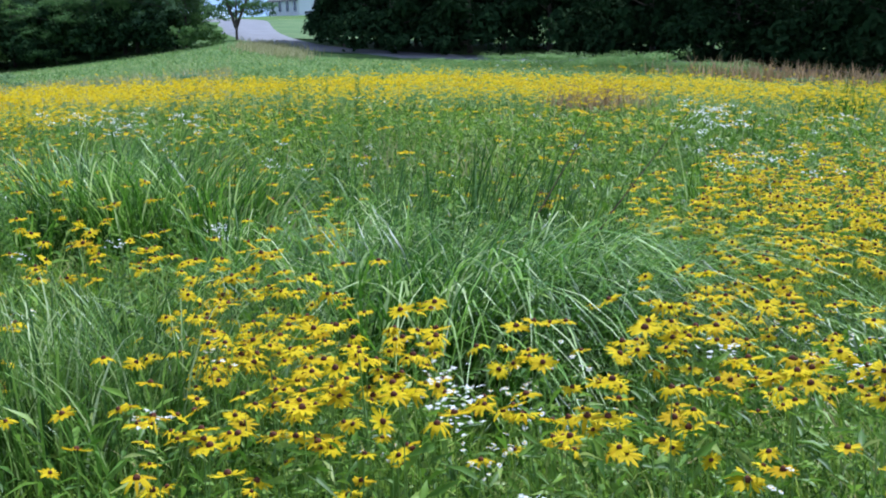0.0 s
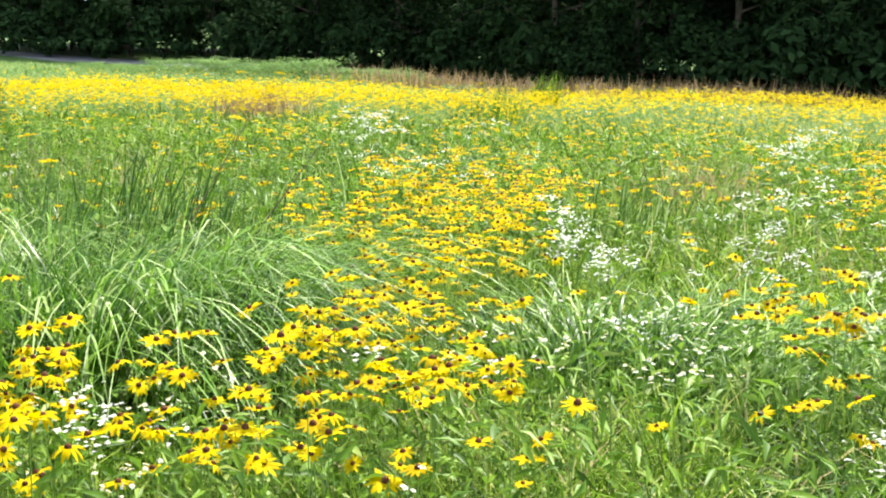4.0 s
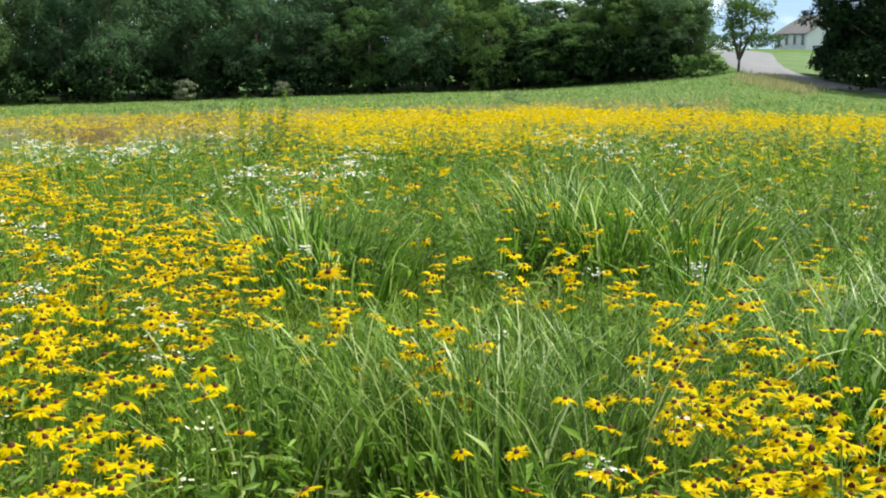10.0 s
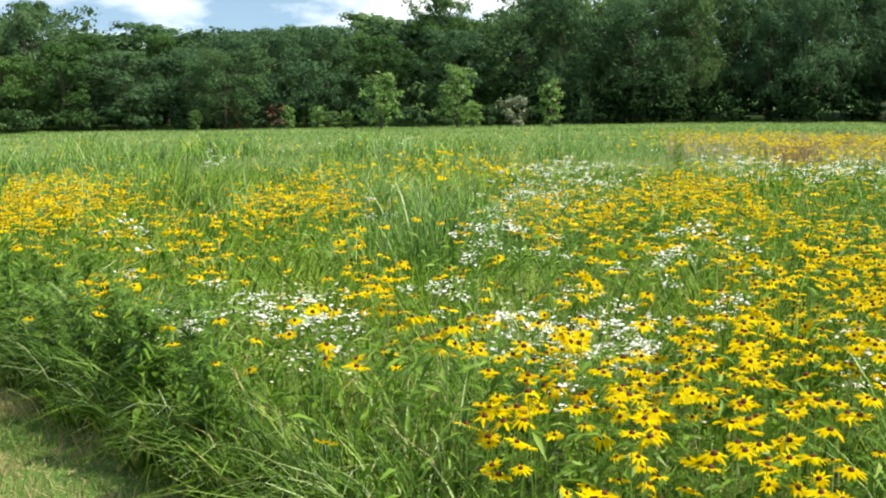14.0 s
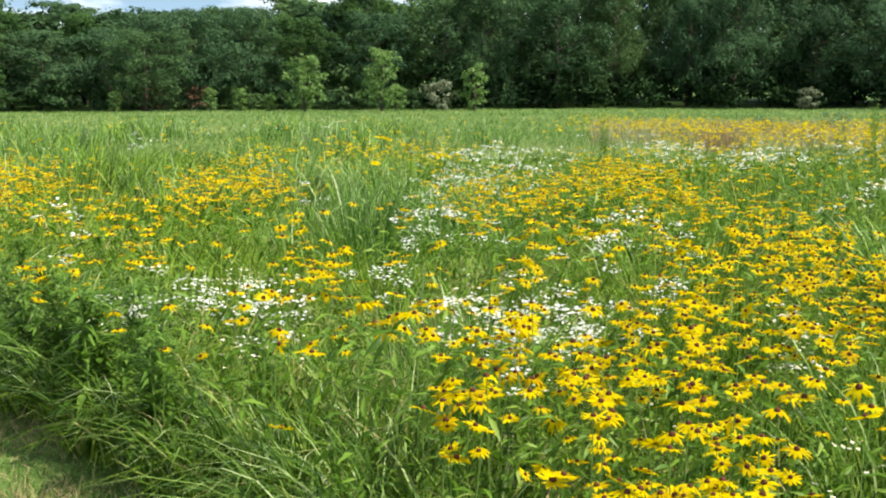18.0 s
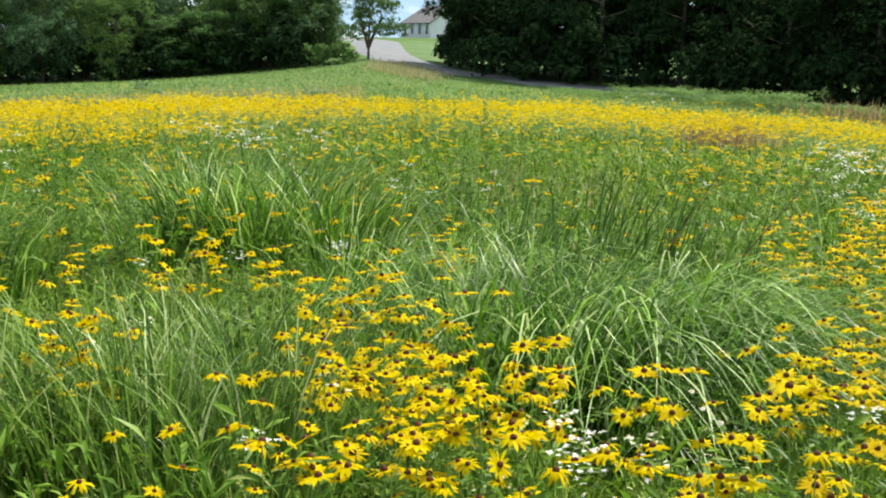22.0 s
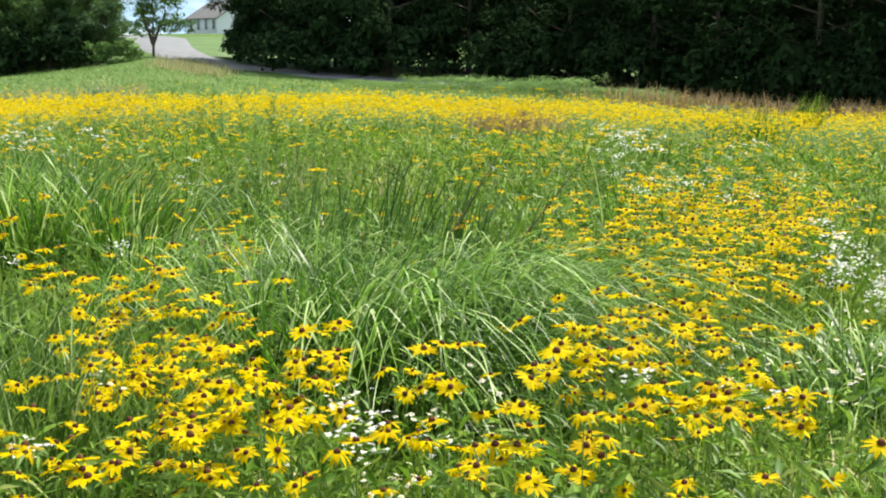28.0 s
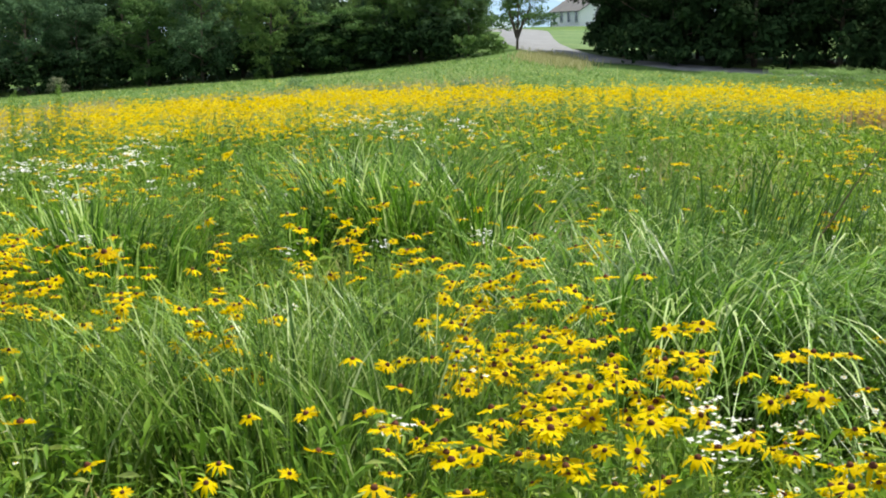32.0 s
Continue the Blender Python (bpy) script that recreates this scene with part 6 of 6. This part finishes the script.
# ---------------------------------------------------------------- flowers that stand singly
def build_single_flowers():
    ring = []
    for s, (cnt, droop) in enumerate(((12, 0.002), (13, 0.005), (11, 0.009), (12, -0.002), (12, 0.014), (10, 0.005))):
        v, f = petal_ring(cnt, 0.038, 0.0098, droop, 50 + s)
        ring.append(tri_mesh("coneflower_petals", v, f, PETAL_ONE))
    v, f = dome(0.0086, 0.0115, 8)
    centre = tri_mesh("coneflower_centre", v, f, CONE, smooth=True)
    stems = []
    for bx in (0.0, 0.03, -0.03):
        v, f = tube([(bx, 0, -1.0), (bx * 0.8, 0.01, -0.5), (0, 0, 0)], [0.0019, 0.0017, 0.0014], 4)
        stems.append(tri_mesh("coneflower_stem", v, f, STEM))
    v0, f0 = leaf_shape(0.07, 0.015, 0.025)
    leaf = tri_mesh("coneflower_leaf", v0, f0, LEAF)
    placed = [(0.28, 3.4, 0.82), (0.1, 2.66, 0.86), (-0.55, 2.79, 0.76), (-1.49, 3.85, 0.79), (0.2, 2.6, 0.7), (1.43, 3.29, 0.41), (1.45, 3.03, 0.52), (1.42, 2.71, 0.64), (0.97, 3.89, 0.75),
              (-1.97, 4.41, 0.71), (-2.49, 4.26, 0.79), (-0.59, 2.97, 0.72), (-2.34, 3.45, 0.81), (-1.26, 1.93, 0.77), (-5.92, 2.86, 0.6), (-3.25, 1.54, 0.4), (-2.22, 1.91, 0.68), (-2.74, 1.81, 0.6),
              (-2.34, 3.04, 0.85), (-5.46, 2.72, 0.46), (-1.88, 2.82, 0.95), (-1.87, 2.34, 0.73), (0.15, 2.5, 0.78), (-2.2, 2.2, 0.63), (-2.08, 1.76, 0.75), (-1.94, 1.85, 0.71), (-1.98, 1.89, 0.72)]
    x, y = scatter(5200, 1.7, 4.3)
    keep = rng.uniform(0, 1, len(x)) < yellow_at(x, y) * (0.35 + 0.65 * clumped(x, y))
    x, y = x[keep][:262], y[keep][:262]
    placed += [(float(a), float(b), float(ground_z(a, b) + h)) for a, b, h in zip(x, y, flower_height(x, y))]
    for k, (x, y, z) in enumerate(placed):
        g = float(ground_z(x, y))
        h, size = z - g, rng.uniform(0.72, 1.15)
        ob = thing("coneflower", "yellow black-eyed coneflower with a dark brown centre on a green stem", "flower", "single coneflowers", at=(x, y, g), turn=rng.uniform(0, 360))
        st = part("stem", stems[k % 3], ob)
        st.matrix_basis = Matrix.LocRotScale((0, 0, h), None, (1, 1, h))
        tip = Euler((rng.normal(0, 0.24), rng.normal(0, 0.24), rng.uniform(0, 6.28)))
        pe = part("petals", ring[k % 6], ob)
        pe.matrix_basis = Matrix.LocRotScale((0, 0, h), tip, (size,) * 3)
        ce = part("centre", centre, ob)
        ce.matrix_basis = Matrix.LocRotScale((0, 0, h), tip, (size,) * 3)
        for q in (0.35, 0.6):
            lf = part("leaf", leaf, ob)
            lf.matrix_basis = Matrix.LocRotScale((0, 0, h * q), Euler((0, rng.uniform(-0.7, 0.1), rng.uniform(0, 6.28))), (rng.uniform(0.7, 1.3),) * 3)
    # big sunflowers that stand above the rest
    v, f = petal_ring(15, 0.052, 0.016, 0.004, 71)
    big = tri_mesh("sunflower_petals", v, f, PETAL_ONE)
    v, f = dome(0.017, 0.010, 8)
    eye = tri_mesh("sunflower_centre", v, f, PETAL, smooth=True)
    for x, y, z in ((-1.37, 7.43, 0.86), (-4.79, 2.92, 1.01), (-10.8, 5.1, 0.41), (-11.7, 5.8, 0.36), (-11.3, 5.8, 0.38), (-9, 4.7, 0.50), (-10.2, 5.9, 0.44), (-4.05, 6.97, 0.75), (-1.1, 6.6, 0.8), (-6.3, 3.4, 0.95), (-0.3, 12.4, 1.0), (0.1, 12.0, 1.0), (-0.9, 11.5, 0.9), (-0.2, 8.6, 0.85)):
        g = float(ground_z(x, y))
        ob = thing("sunflower", "tall golden sunflower standing above the meadow", "flower", "tall sunflowers", at=(x, y, g), turn=rng.uniform(0, 360))
        part("stem", stems[0], ob).matrix_basis = Matrix.LocRotScale((0, 0, z - g), None, (1.6, 1.6, z - g))
        tip = Euler((rng.normal(0, 0.16), rng.normal(0, 0.16), 0))
        part("petals", big, ob).matrix_basis = Matrix.LocRotScale((0, 0, z - g), tip, (0.95,) * 3)
        part("centre", eye, ob).matrix_basis = Matrix.LocRotScale((0, 0, z - g), tip, (0.95,) * 3)


def build_white_plants():
    v, f = petal_ring(14, 0.0095, 0.0035, 0.001, 81, 1, 0.1)
    head = tri_mesh("daisy_rays", v, f, WHITE)
    v, f = dome(0.0035, 0.002, 6)
    eye = tri_mesh("daisy_eye", v, f, WHITE_EYE)
    v, f = tube([(0, 0, -1), (0.01, 0, -0.5), (0, 0, 0)], [0.0022, 0.0018, 0.001], 4)
    stem = tri_mesh("daisy_stem", v, f, STEM)
    x, y = scatter(2600, 1.8, 5.0)
    keep = rng.uniform(0, 1, len(x)) < field(x, y, WHITES, 0.01)
    for a, b in zip(x[keep][:95], y[keep][:95]):
        g = float(ground_z(a, b))
        h = float(np.clip(stand_height(a, b) + rng.normal(0.06, 0.07), 0.3, 0.85))
        ob = thing("white_daisy_plant", "slender plant with a loose cluster of small white daisy heads", "flower", "white daisy plants", at=(float(a), float(b), g), turn=rng.uniform(0, 360))
        part("stem", stem, ob).matrix_basis = Matrix.LocRotScale((0, 0, h * 0.96), None, (1, 1, h))
        for _ in range(9):
            m = Matrix.LocRotScale((rng.normal(0, 0.04), rng.normal(0, 0.04), h + rng.normal(0, 0.018)), Euler((rng.normal(0, 0.3), rng.normal(0, 0.3), 0)), (rng.uniform(0.6, 0.95),) * 3)
            hd = part("flower_head", head, ob)
            hd.matrix_basis = m
            part("eye", eye, hd)


build_tussocks()
build_weeds()
build_edge_forbs()
build_mid_forbs()
build_dry_heads()
build_single_flowers()
build_white_plants()


# ---------------------------------------------------------------- stalks and broad pale blades that stand out
def ribbon(points, widths, across, fold=0.25):
    """A creased strip along points, widest in the middle."""
    v, f = [], []
    side = Vector(across).normalized()
    for p, w in zip(points, widths):
        p = Vector(p)
        v += [tuple(p - side * w), tuple(p + Vector((0, 0.6, -0.6)) * w * fold), tuple(p + side * w)]
    for k in range(len(points) - 1):
        a = 3 * k
        f += [(a, a + 1, a + 4), (a, a + 4, a + 3), (a + 1, a + 2, a + 5), (a + 1, a + 5, a + 4)]
    return np.array(v), np.array(f)


def build_stalks():
    stalk = mottled("dead_stalk", [(0.3, (0.06, 0.045, 0.03)), (0.7, (0.14, 0.1, 0.06))], 8, 60, 0.8, 0.4, 0.002)
    for foot, tip, thick in (((-0.42, 5.95, 0.0), (0.42, 6.5, 1.02), 0.0055), ((-0.7, 5.6, 0.0), (0.0, 6.38, 1.12), 0.005)):
        mid = [(foot[i] + tip[i]) / 2 + (0.02, 0, 0.02)[i] for i in range(3)]
        base = (foot[0], foot[1], float(ground_z(foot[0], foot[1])))
        pts = [Vector(p) - Vector(base) for p in (base, mid, tip)]
        v, f = tube(pts, [thick, thick * 0.8, thick * 0.3], 5)
        ob = thing("dead_stalk", "dark dead stalk leaning out of the rushes", "stalk", "dead stalks", at=base)
        part("stem", tri_mesh("dead_stalk_stem", v, f, stalk, smooth=True), ob)
    pale = foliage("pale_blade", [(0.0, (0.24, 0.38, 0.12)), (1.0, (0.38, 0.49, 0.22))], 0.35, 0.3, 0.5)
    tops = [(-0.78, 4.5, 0.62, -0.55, 0.24), (-0.52, 4.5, 0.62, -0.7, 0.2), (-0.95, 4.75, 0.64, -0.9, 0.14), (-0.12, 4.75, 0.62, -0.25, 0.4), (-0.02, 4.55, 0.58, -0.3, 0.34), (-0.35, 4.2, 0.5, -0.5, 0.25), (-0.7, 5.0, 0.6, -0.2, 0.16), (-1.25, 5.3, 0.7, -2.6, 0.12)]
    for x, y, top, head, over in tops:
        g = float(ground_z(x, y))
        pts = []
        for k in range(9):
            q = k / 8
            out = over * (q ** 3) * 1.4 - 0.1 * math.sin(q * 3.14)
            pts.append(Vector((math.cos(head) * out, math.sin(head) * out, (top - g) * (1.62 * q - 0.66 * q ** 3.2))))
        v, f = ribbon(pts, [0.0075 * (0.12 + math.sin(3.0 * k / 8 + 0.1) ** 2) * min(1.0, 0.15 + k / 5) for k in range(9)], (1, 0.3, 0))
        ob = thing("broad_grass_blade", "broad pale blade of grass folded over at the tip", "grass", "broad pale blades", at=(x, y, g))
        part("leaf", tri_mesh("broad_blade_leaf", v, f, pale), ob)


build_stalks()
